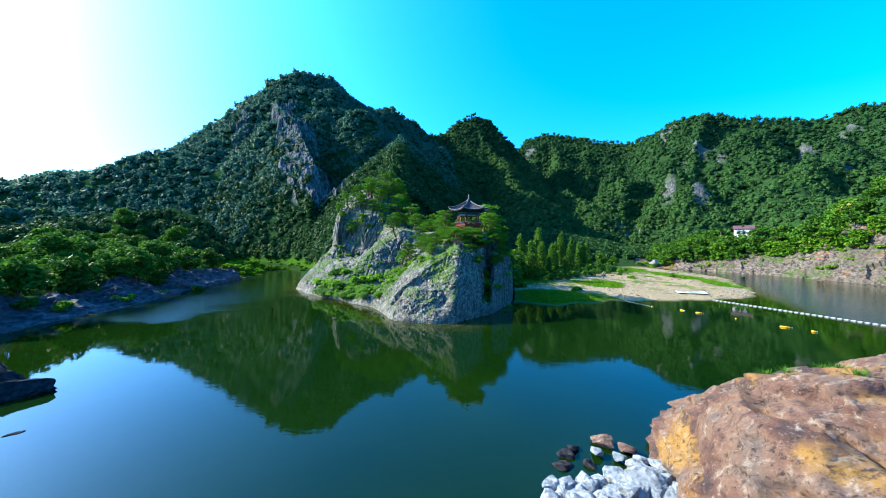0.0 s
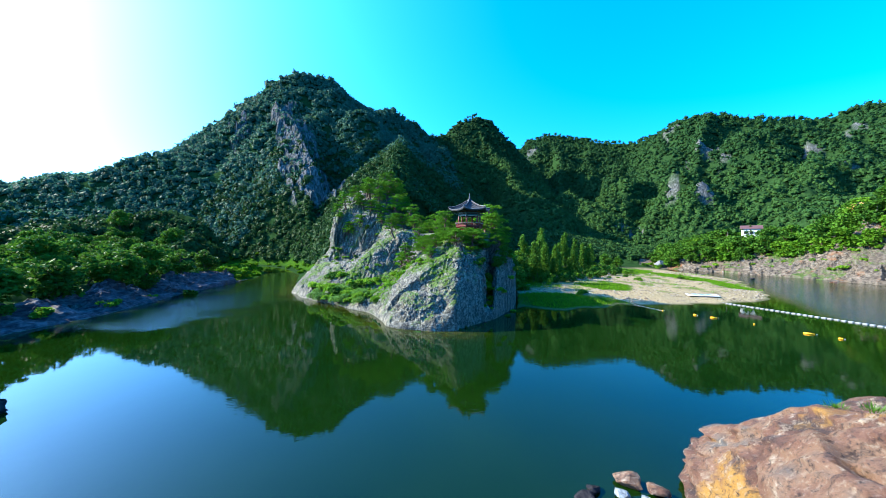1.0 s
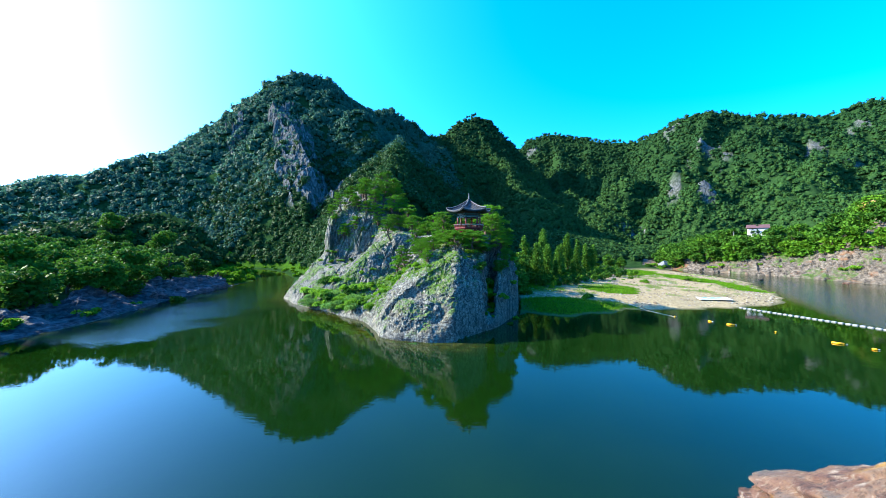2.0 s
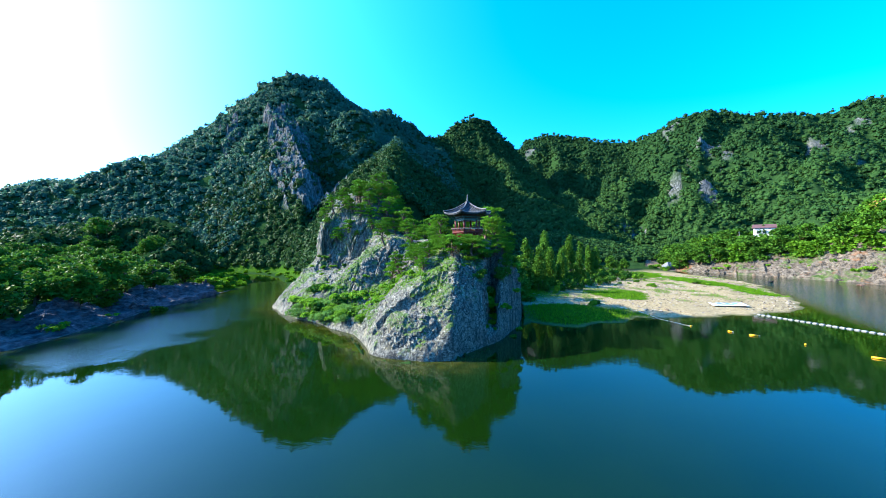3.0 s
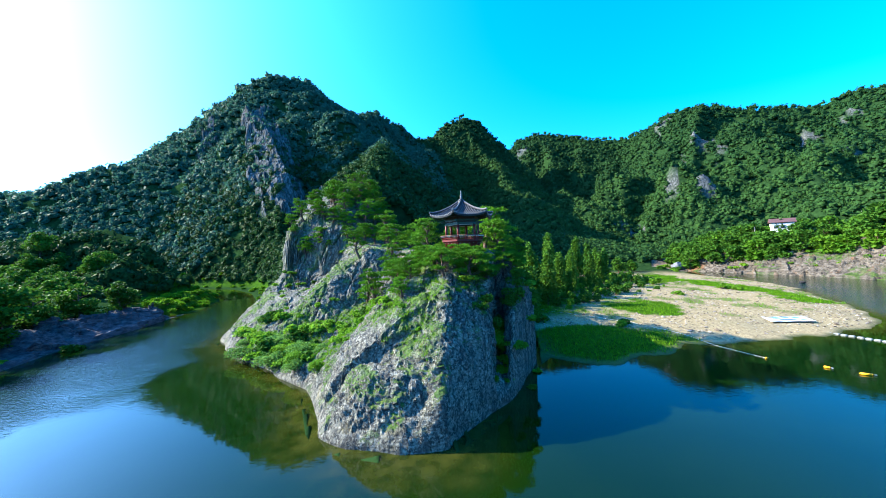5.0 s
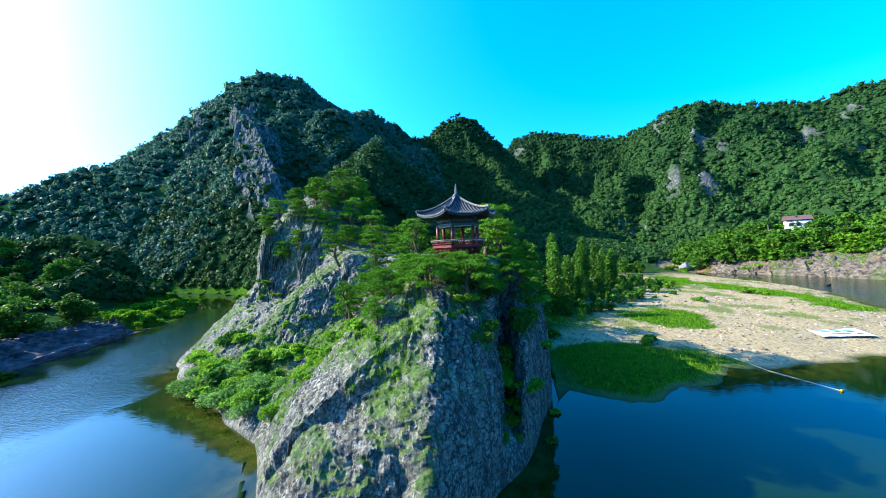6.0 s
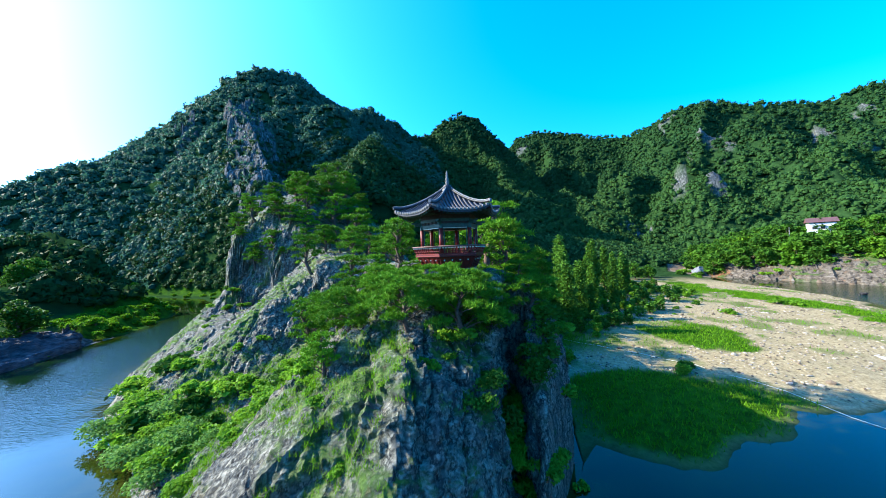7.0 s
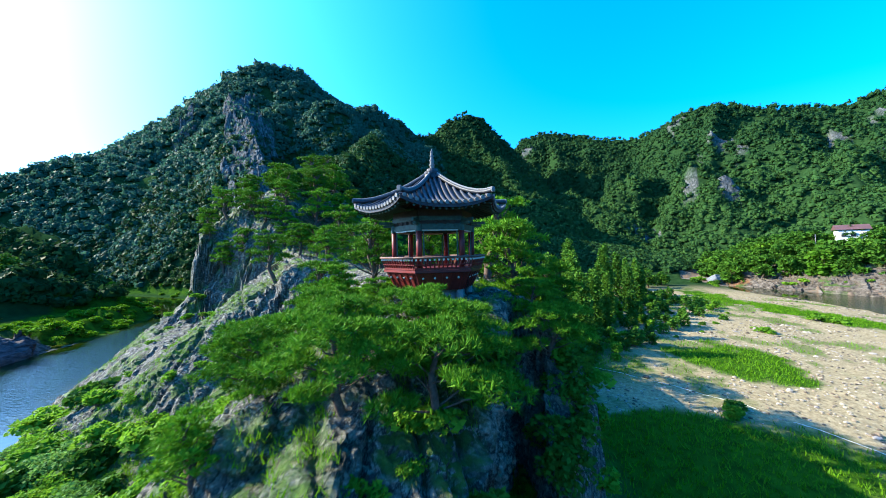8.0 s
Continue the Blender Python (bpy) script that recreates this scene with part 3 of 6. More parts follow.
def land(x, y):
    """Height, sand, grass and bank masks of the ground sheet."""
    a, c, d = (signed(x, y, p) for p in (LEFT_BANK, RIGHT_BANK, NEAR_BANK))
    ragged = sstep(13, 17, x) * sstep(130, 100, y)
    b = signed(x + ragged * 1.8 * fbm(x / 4, y / 4, 1.3, 3), y + ragged * 1.8 * fbm(x / 4, y / 4, 8.3, 3), MIDDLE_LAND)
    sd = np.maximum(np.maximum(a, b), np.maximum(c, d))
    n = fbm(x / 7, y / 7, 0.7, 4)
    ha = 2.6 * sstep(0, 4.5, a + 2 * n) + 2.2 * sstep(8, 34, a) + (1.0 * n + 1.6 * blocks(x / 4, y / 4, 7.3) + 0.7 * blocks(x / 1.8, y / 1.8, 2.3)) * sstep(0, 3, a) * sstep(14, 6, a)
    hb = 0.06 + 0.75 * sstep(-2, 9, b) + 0.8 * sstep(8, 40, b) + 0.18 * n
    up = sstep(128, 96, y)
    hc = (3.6 + 6.4 * up) * sstep(0, 8 + 3 * n, c) ** 0.8 + 0.26 * np.clip(c - 7, 0, 160) * (0.75 + 0.4 * up) + 10 * sstep(5, 17, c) * sstep(122, 98, y) + 1.6 * sstep(6, 14, c) + (1.4 * n + 1.3 * blocks(x / 6, y / 6, 0.3) + 0.4 * blocks(x / 2.5, y / 2.5, 4.3)) * sstep(0, 3, c) * sstep(30, 12, c)
    hc = hc + np.where(c > 0, 4.2 * np.exp(-((x - 120) ** 2 + (y - 132) ** 2) / 180), 0)
    hd = 0.45 * sstep(0, 3, d) + 1.6 * sstep(6, 20, d) + 0.3 * n * sstep(0, 4, d)
    h = np.where(a > 0, ha, 0) + np.where(b > 0, hb, 0) + np.where(c > 0, hc, 0) + np.where(d > 0, hd, 0)
    shore = np.min([line_dist(x, y, s)[0] for s in SHORES], axis=0)
    hill = hills(x, y)
    hill = hill + rock_zone(x, y) * 3.5 * ridged(x / 7, y / 7, 1.9, 3)
    hill = np.minimum(hill, np.clip(shore - 4, 0, None) * 1.6)
    high = np.maximum(h, hill)
    high = np.where(sd > 0, high, np.maximum(-3.0, 0.13 + sd * 0.2))
    ch, cs = crag_height(x, y)
    high = np.where((cs > -0.5) & (y < 118), np.minimum(high, ch - 1.5), high)
    beach = sstep(-1, 0.5, b) * sstep(2, 9, x - 7) * sstep(150, 128, y) * sstep(6, 3, hill) * (x < 96)
    return high, beach, sd, (a, b, c, d), hill


def beach_grass(x, y):
    """Where grass grows on the beach."""
    n = fbm(x / 5, y / 5, 2.7, 4)
    g = sstep(6.0, 4.2, np.hypot(x - 35.5, (y - 78) * 0.85) + 4 * n)
    g = np.maximum(g, sstep(9.6, 7.8, np.hypot((x - 21.3) * 0.85, (y - 60.8) * 1.2) + 2.5 * n) * (x > 11))
    belt, _ = line_dist(x, y, [(73, 134), (67, 118), (68, 107), (69, 96), (70, 88), (67, 80)])
    m = fbm(x / 2.2, y / 2.2, 9.7, 3)
    g = np.maximum(g, sstep(4.2, 2.2, belt + 5 * n + 3 * m))
    g = np.maximum(g, 0.8 * sstep(9, 4, np.hypot((x - 57) * 0.8, y - 110) + 14 * n + 9 * m))
    g = np.maximum(g, sstep(31, 22, x + 0.25 * (80 - y) + 9 * n + 4 * m) * sstep(70, 78, y))
    return np.maximum(g, sstep(0.12, 0.3, n) * 0.55 * sstep(64, 72, y))


# the ground sheet, finer where the view is
az_fine = np.concatenate([np.arange(-72, 5, 0.5), np.arange(5, 48, 0.17), np.arange(48, 72.01, 0.5)])
az_all = np.radians(np.concatenate([az_fine, np.arange(76, 286, 4.0)]))
rad = [3.0]
while rad[-1] < 2000:
    r = rad[-1]
    rad.append(r + (0.5 if 36 < r < 66 else 1.0 if r < 135 else 0.026 * r - 1.5 if r < 700 else 0.06 * r))
rad = np.array(rad)
A, R = np.meshgrid(az_all, rad)
gx, gy = 2 + R * np.sin(A), 16 + R * np.cos(A)
gz, g_sand, g_sd, g_parts, g_hill = land(gx, gy)
gz = gz - 1.3 * ((g_parts[2] > 0.3) & (g_parts[2] < 11) & (gy > 54) & (gy < 166) & (gx > 60)) - 0.9 * ((g_parts[0] > 0.3) & (g_parts[0] < 6.2) & (gy > 36) & (gy < 98) & (gx < -30))
ground_me = mesh_np("ground", np.stack([gx, gy, gz], -1).reshape(-1, 3) * S, grid_faces(*A.shape, wrap=True)[:, ::-1], M_GROUND)
put_attr(ground_me, "sand", g_sand)
put_attr(ground_me, "grass", np.clip(beach_grass(gx, gy) * g_sand + sstep(2, 6, g_parts[1]) * (gx < -25) * (g_hill < 3) * (gy < 180) + (g_parts[0] > 0.2) * (g_parts[0] < 15) * (gy > 95) * (gy < 142) * (gx > -95), 0, 1))
put_attr(ground_me, "bank", np.where(((g_parts[2] > -4) & (g_parts[2] < 8)) | (g_parts[3] > -6), 1.0, 0.0))
put_attr(ground_me, "rock", np.maximum(rock_zone(gx, gy), sstep(7, 4.5, g_parts[0]) * (g_parts[0] > -5) * (gy < 97)))
ground = tagged(new("ground", ground_me), "wooded hillsides, river banks and bed of earth and rock", "ground", kind="structure")

wx_ = np.concatenate([[-2000, -700, -300, -160], np.arange(-110, 130, 1.6), [160, 300, 700, 2000]])
wy_ = np.concatenate([[-2000, -500, -150, -40], np.arange(-5, 165, 1.6), [200, 300, 700, 2000]])
wx_, wy_ = np.meshgrid(wx_, wy_)
water_me = mesh_np("water", np.stack([wx_, wy_, 0 * wx_], -1).reshape(-1, 3) * S, grid_faces(*wx_.shape), M_WATER)
shore_d = np.minimum(-signed(wx_, wy_, MIDDLE_LAND), -signed(wx_, wy_, LEFT_BANK) + 1.0)
put_attr(water_me, "shallow", sstep(4.0, -0.5, shore_d + 2.0 * gnoise(wx_ / 6, wy_ / 6)) * 0.8)
rap = line_dist(wx_, wy_, [(-38, 50), (-37, 60), (-38, 70), (-41, 84), (-46, 96), (-52, 112)])[0]
fast = np.maximum(sstep(11, 2, rap + 6 * gnoise(wx_ / 8, wy_ / 5, 2.0)), sstep(15, 5, line_dist(wx_, wy_, [(66, 46), (78, 66), (92, 88), (98, 108)])[0]) * 1.7)
put_attr(water_me, "rapid", fast)
water = tagged(new("water", water_me), "calm dark green river water with faint ripples", "river", kind="structure")

# the cliffs of the great mountain, a finer sheet over the ground
A2, R2 = np.meshgrid(np.radians(np.arange(-37, -15, 0.13)), np.arange(168, 300, 0.9))
fx, fy = 2 + R2 * np.sin(A2), 16 + R2 * np.cos(A2)
fz = land(fx, fy)[0]
f_rock = rock_zone(fx, fy)
across, down = 0.79 * fx + 0.62 * fy, 0.62 * fx - 0.79 * fy
fz = fz + f_rock * (1.6 + 3.4 * ridged(across / 5.0, down / 30, fz / 60, 4) - 1.2 + 2.4 * blocks(across / 2.6, down / 7, fz / 9, 0.4)) - 2.5 * sstep(0.12, 0.0, f_rock)
cliff_f = grid_faces(*A2.shape)[:, ::-1]
cliff_f = cliff_f[f_rock.reshape(-1)[cliff_f].max(axis=1) > 0.02]
cliff_me = mesh_np("cliff_face", np.stack([fx, fy, fz], -1).reshape(-1, 3) * S, cliff_f, M_GROUND, False)
for key, val in (("sand", 0 * fx), ("grass", 0 * fx), ("bank", 0 * fx), ("rock", sstep(0.05, 0.5, f_rock))):
    put_attr(cliff_me, key, val)
tagged(new("cliff_face", cliff_me), "pale grey streaked cliffs among woods on the mountain", "cliff", kind="structure")


def ring_faces(rays, steps):
    i, j = np.meshgrid(np.arange(rays), np.arange(steps - 1), indexing="ij")
    k = (i + 1) % rays
    return np.stack([i * steps + j, i * steps + j + 1, k * steps + j + 1, k * steps + j], -1).reshape(-1, 4)[:, ::-1]


# the crag: rays from its heart, with points spread evenly over the rock's face
CX, CY = 0.5, 62.0
ray_a = np.radians(np.concatenate([np.arange(86, 330, 0.38), np.arange(330, 446, 1.8)]))
cr = np.linspace(0, 1, 240)
reach = np.full(len(ray_a), 6.0)
for r in np.arange(6, 76, 0.5):
    reach = np.where(signed(CX + r * np.sin(ray_a), CY + r * np.cos(ray_a), CRAG_PLAN) > -2.0, r + 0.8, reach)
kern = np.hanning(23) / np.hanning(23).sum()
reach = np.convolve(np.pad(reach, 11, mode="wrap"), kern, "valid")
rr = reach[:, None] * cr
hh = crag_height(CX + rr * np.sin(ray_a)[:, None], CY + rr * np.cos(ray_a)[:, None])[0]
arc = np.concatenate([np.zeros((len(ray_a), 1)), np.cumsum(np.hypot(np.diff(rr, axis=1), np.clip(np.abs(np.diff(hh, axis=1)), 0, 1.5)), axis=1)], 1)
arc = arc / arc[:, -1:]
kern = np.hanning(9) / np.hanning(9).sum()
arc = np.stack([np.convolve(np.pad(arc[:, j], 4, mode="wrap"), kern, "valid") for j in range(arc.shape[1])], 1)
even = np.linspace(0, 1, 260)
rr = np.stack([np.interp(even, arc[i], rr[i]) for i in range(len(ray_a))])
cx, cy = CX + rr * np.sin(ray_a)[:, None], CY + rr * np.cos(ray_a)[:, None]
cz, c_sd = crag_height(cx, cy)
pts = np.stack([cx, cy, cz], -1) * S
e = np.where(cy > 75, 0.9, 0.3)
dzx, dzy = (crag_height(cx + e, cy)[0] - cz) / e, (crag_height(cx, cy + e)[0] - cz) / e
dzx, dzy = np.clip(dzx, -5, 5), np.clip(dzy, -5, 5)
nrm = np.stack([-dzx, -dzy, np.ones_like(cz)], -1)
steepness = np.hypot(dzx, dzy)
nrm /= np.linalg.norm(nrm, axis=-1)[..., None]
X, Y, Z = pts[..., 0], pts[..., 1], pts[..., 2]
# layers of rock that dip to the west, broken into blocks by joints
lay, along, across = X * 0.75 - Z * 0.45 + Y * 0.35, Y * 0.85 - X * 0.4, Z * 0.85 + X * 0.45
wob = 0.5 * gnoise(X / 3, Y / 3, Z / 3)
nose = sstep(11.5, 6.5, np.hypot(cx + 0.6, (cy - 44.5) * 0.9)) * sstep(7.4, 5.4, cz)
disp = (0.8 * ridged(X / 6.0, Y / 6.0, Z / 8.0, 3) - 0.45) * (1 - 0.6 * nose)
disp += (0.62 * blocks(lay / 2.2 + wob, along / 3.0, across / 2.6, 0.3) + 0.4 * blocks(lay / 0.95 + wob, along / 1.4, across / 1.2, 0.35)) * (1 - 0.5 * nose) + 0.26 * blocks(lay / 0.42, along / 0.6, across / 0.55, 0.4)
disp += 0.3 * fbm(X / 0.8, Y / 0.8, Z / 0.8, 4, 0.6) + 0.2 * (ridged(X / 1.3, Y / 1.3, Z / 1.6, 3) - 0.5)
flute = ridged(X / 2.4, Y / 2.4, Z / 11.0, 3)
disp += 0.4 * (flute - 0.5) * sstep(1.6, 2.8, steepness) * sstep(76, 70, cy) * sstep(1.5, 4.5, X)
rib = ridged((Y * 0.8 - X * 0.5) / 5.0, 0.3 + 0 * X, Z / 30, 3)
disp += 1.3 * (rib - 0.45) * sstep(1.5, 3.0, steepness) * sstep(6, 9, X)
crack = np.abs(gnoise(lay * 0.45 + 4, along * 0.1, across * 0.07))
disp -= 0.55 * np.exp(-(crack / 0.04) ** 2) * (1 - 0.7 * nose)
disp *= 1 + 0.25 * sstep(76, 80, cy)
disp *= sstep(-0.4, 1.2, c_sd) * (0.6 + 0.4 * sstep(0.3, 1.2, steepness))
pts = pts + nrm * disp[..., None] * 0.8
pts[..., 2] -= 6 * sstep(112, 127, cy) * S
c_grass = sstep(0.02, 0.2, fbm(cx / 3.5, cy / 3.5, 6.6, 4) + 0.35 * sstep(9, 2, line_dist(cx, cy, [(-18, 60), (-10, 60), (-5, 62), (-2, 56)])[0]) - 0.07) * sstep(1.9, 1.0, steepness) * sstep(0.8, 2.2, cz) * (1 - 0.9 * nose)
spine, _ = line_dist(cx, cy, [(0.9, 45.4), (-0.2, 48.0), (-2.6, 51.0)])
c_grass = np.maximum(c_grass, sstep(2.2, 0.8, spine + 2.2 * fbm(cx / 1.6, cy / 1.6, 8.8, 3)) * sstep(4.2, 5.6, cz) * sstep(3.2, 2.0, steepness))
cliff_green = sstep(0.05, 0.25, fbm(X / 3.0, Y / 3.0, Z / 2.2, 4)) * sstep(78, 81, cy) * sstep(7.5, 10, cz)
c_grass = np.maximum(c_grass, 0.8 * cliff_green)
crag_me = mesh_np("rock_crag", pts.reshape(-1, 3), ring_faces(*cx.shape), M_CRAG, False)
put_attr(crag_me, "grass", c_grass)
crag = tagged(new("rock_crag", crag_me), "steep grey layered rock crag standing in the river, with grass ledges", "rock crag", kind="structure")


def bank_strip(name, line, side, width, mat, label, seed, rise=0.35):
    """Broken rock along a shore: a fine strip laid over the ground."""
    pts2 = np.array(line, float)
    seg = np.hypot(*np.diff(pts2, axis=0).T)
    dist = np.concatenate([[0], np.cumsum(seg)])
    u = np.arange(0, dist[-1], 0.4)
    lx, ly = np.interp(u, dist, pts2[:, 0]), np.interp(u, dist, pts2[:, 1])
    kern = np.ones(9) / 9
    lx, ly = (np.convolve(np.pad(q, 4, mode="edge"), kern, "valid") for q in (lx, ly))
    tx, ty = np.gradient(lx), np.gradient(ly)
    ln = np.hypot(tx, ty)
    nx, ny = -ty / ln * side, tx / ln * side
    v = np.concatenate([np.arange(-1.6, width, 0.3)])
    px_, py_ = lx + nx * v[:, None], ly + ny * v[:, None]
    h = land(px_, py_)[0]
    n1 = 1.7 * blocks(px_ / 6.5, py_ / 6.5, h / 5 + seed, 0.35) + 0.3 * blocks(px_ / 3.4, py_ / 3.4, h / 4 + seed, 0.35) + 0.06 * blocks(px_ / 1.0, py_ / 1.0, h / 0.9 + seed) + 0.8 * ridged(px_ / 6, py_ / 6, h / 5, 4) - 0.45 + 0.2 * fbm(px_ / 1.2, py_ / 1.2, h / 1.2, 3)
    edge = sstep(-1.6, 0.2, v)[:, None] * sstep(width, width * 0.75, v)[:, None]
    h2 = h + (rise + 0.75 * n1) * edge - 0.5 * (1 - edge)
    out = 0.6 * n1 * edge
    tri = np.stack([px_ - nx * out, py_ - ny * out, h2], -1).reshape(-1, 3) * S
    f = grid_faces(*px_.shape)
    me = mesh_np(name, tri, f if side < 0 else f[:, ::-1], mat, False)
    return tagged(new(name, me), label, "rock bank", kind="structure")


bank_strip("bank_east", RIGHT_BANK[3:10][::-1], 1, 13.0, M_BANK, "stained grey and orange rock bluff along the river", 1.5)
bank_strip("bank_west", LEFT_BANK[7:14], 1, 7.5, M_SLATE, "low violet grey rock ledges along the river", 4.5)


def ground_at(x, y):
    """Ground height in metres at plan places."""
    x, y = np.atleast_1d(np.asarray(x, float)), np.atleast_1d(np.asarray(y, float))
    h = land(x, y)[0]
    ch, cs = crag_height(x, y)
    return np.where((cs > 0) & (y < 112), ch, h) * S

# ---- far woods ----
def crowns(name, x, y, size, sub, cards, label, mat=M_FOREST):
    """Tree crowns: a lumpy core under many small sprays of leaves."""
    base_v, base_f = ico(sub)
    base_f = base_f[base_v[base_f].mean(axis=1)[:, 2] > -0.3]
    z = ground_at(x, y)
    k = len(x)
    jit = 1 + RNG.uniform(-0.25, 0.2, (k, len(base_v), 1))
    sc = size[:, None, None] * RNG.uniform(0.8, 1.2, (k, 1, 3)) * np.array([1, 1, 1.0])
    ctr = np.stack([x * S, y * S, z + size * 0.4], -1)
    v = (base_v[None] * jit * sc * 0.74 + ctr[:, None]).reshape(-1, 3)
    f = (base_f[None] + (np.arange(k) * len(base_v))[:, None, None]).reshape(-1, 3)
    d = RNG.normal(size=(k, cards, 3))
    d[..., 2] = np.abs(d[..., 2]) * 1.1 - 0.25
    d /= np.linalg.norm(d, axis=2)[..., None]
    at = ctr[:, None] + d * sc * RNG.uniform(0.75, 1.08, (k, cards, 1))
    n = d + RNG.normal(size=d.shape) * 0.45
    a = np.cross(n, RNG.normal(size=d.shape))
    a /= np.linalg.norm(a, axis=2)[..., None] + 1e-9
    b = np.cross(n, a)
    b /= np.linalg.norm(b, axis=2)[..., None] + 1e-9
    w = size[:, None, None] * RNG.uniform(0.26, 0.5, (k, cards, 1))
    q = np.stack([at - a * w, at + b * w * 1.2, at + a * w * 0.9], 2).reshape(-1, 3)
    tri = np.concatenate([f, np.arange(len(q)).reshape(-1, 3) + len(v)])
    me = mesh_np(name, np.concatenate([v, q]), tri, mat)
    return tagged(new(name, me), label, "woodland", kind="stuff")


def wood_sites(count, r0, r1):
    a, r = np.radians(RNG.uniform(-66, 66, count)), RNG.uniform(r0, r1, count)
    x, y = 2 + r * np.sin(a), 16 + r * np.cos(a)
    h, sand_m, sd, (pa, pb, pc, pd), hill = land(x, y)
    e = 3.0
    sx, sy = (land(x + e, y)[0] - h) / e, (land(x, y + e)[0] - h) / e
    steep = np.hypot(sx, sy)
    facing = -(sx * -np.sin(a) + sy * -np.cos(a))
    ok = (sd > 4) & (sand_m < 0.3) & (hill > 2.5) & (facing > -0.12) & ((crag_height(x, y)[1] < 1) | (y > 103)) | (pc > 12) & (facing > -0.4)
    ok &= rock_zone(x, y) < RNG.uniform(0.45, 1.3, count)
    ok &= RNG.uniform(0, 1, count) < 0.5 + 0.35 * steep
    return x[ok], y[ok], r[ok]


x, y, r = wood_sites(15000, 95, 230)
crowns("hill_wood", x, y, (1.2 + 0.0036 * r) * S * RNG.uniform(0.6, 1.25, len(x)), 1, 32, "dense green broadleaf and pine woods on the lower slopes")
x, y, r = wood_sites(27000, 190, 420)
# the west woods take the leaf colour with haze in it
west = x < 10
crowns("mountain_wood", x[west], y[west], ((1.4 + 0.0032 * r) * S * RNG.uniform(0.65, 1.25, len(x)))[west], 0, 18, "dark woods on the steep mountain, blue haze put into the leaf colour", M_FOREST_HAZED)
crowns("valley_wood", x[~west], y[~west], ((1.4 + 0.0032 * r) * S * RNG.uniform(0.65, 1.25, len(x)))[~west], 0, 14, "dark green woods on the valley side")
x, y, r = wood_sites(42000, 400, 720)
crowns("far_wood", x, y, (1.35 + 0.0028 * r) * S * RNG.uniform(0.65, 1.25, len(x)), 0, 11, "distant green woods on the mountain slopes")

# ---- the pavilion ----
PAV = Vector((6.28, 76.3, 0))
FLOOR, RC, RR = 17.35, 2.3, 4.5
TURN0 = -78.5
pav = empty("pavilion", pose(PAV.x, PAV.y, FLOOR, 0, 0, 0), "open hexagonal wooden pavilion with red columns and a grey tiled roof", "pavilion")


def hexpt(r, k, z):
    a = radians(TURN0 + 30 + 60 * k)
    return Vector((r * math.cos(a), r * math.sin(a), z))


def hexprism(bm, r0, z0, r1, z1):
    lo = [bm.verts.new(hexpt(r0, k, z0)) for k in range(6)]
    hi = [bm.verts.new(hexpt(r1, k, z1)) for k in range(6)]
    bm.faces.new(lo[::-1])
    bm.faces.new(hi)
    for k in range(6):
        bm.faces.new((lo[k], lo[(k + 1) % 6], hi[(k + 1) % 6], hi[k]))
    return bm


def bar(a, b, w, h):
    """A squared timber from a to b."""
    a, b = Vector(a), Vector(b)
    d = b - a
    m = Matrix.Translation((a + b) / 2) @ Matrix.Rotation(math.atan2(d.y, d.x), 4, "Z") @ Matrix.Rotation(-math.asin(d.z / d.length), 4, "Y")
    return box(bmesh.new(), (d.length, w, h), m, min(w, h) * 0.12)


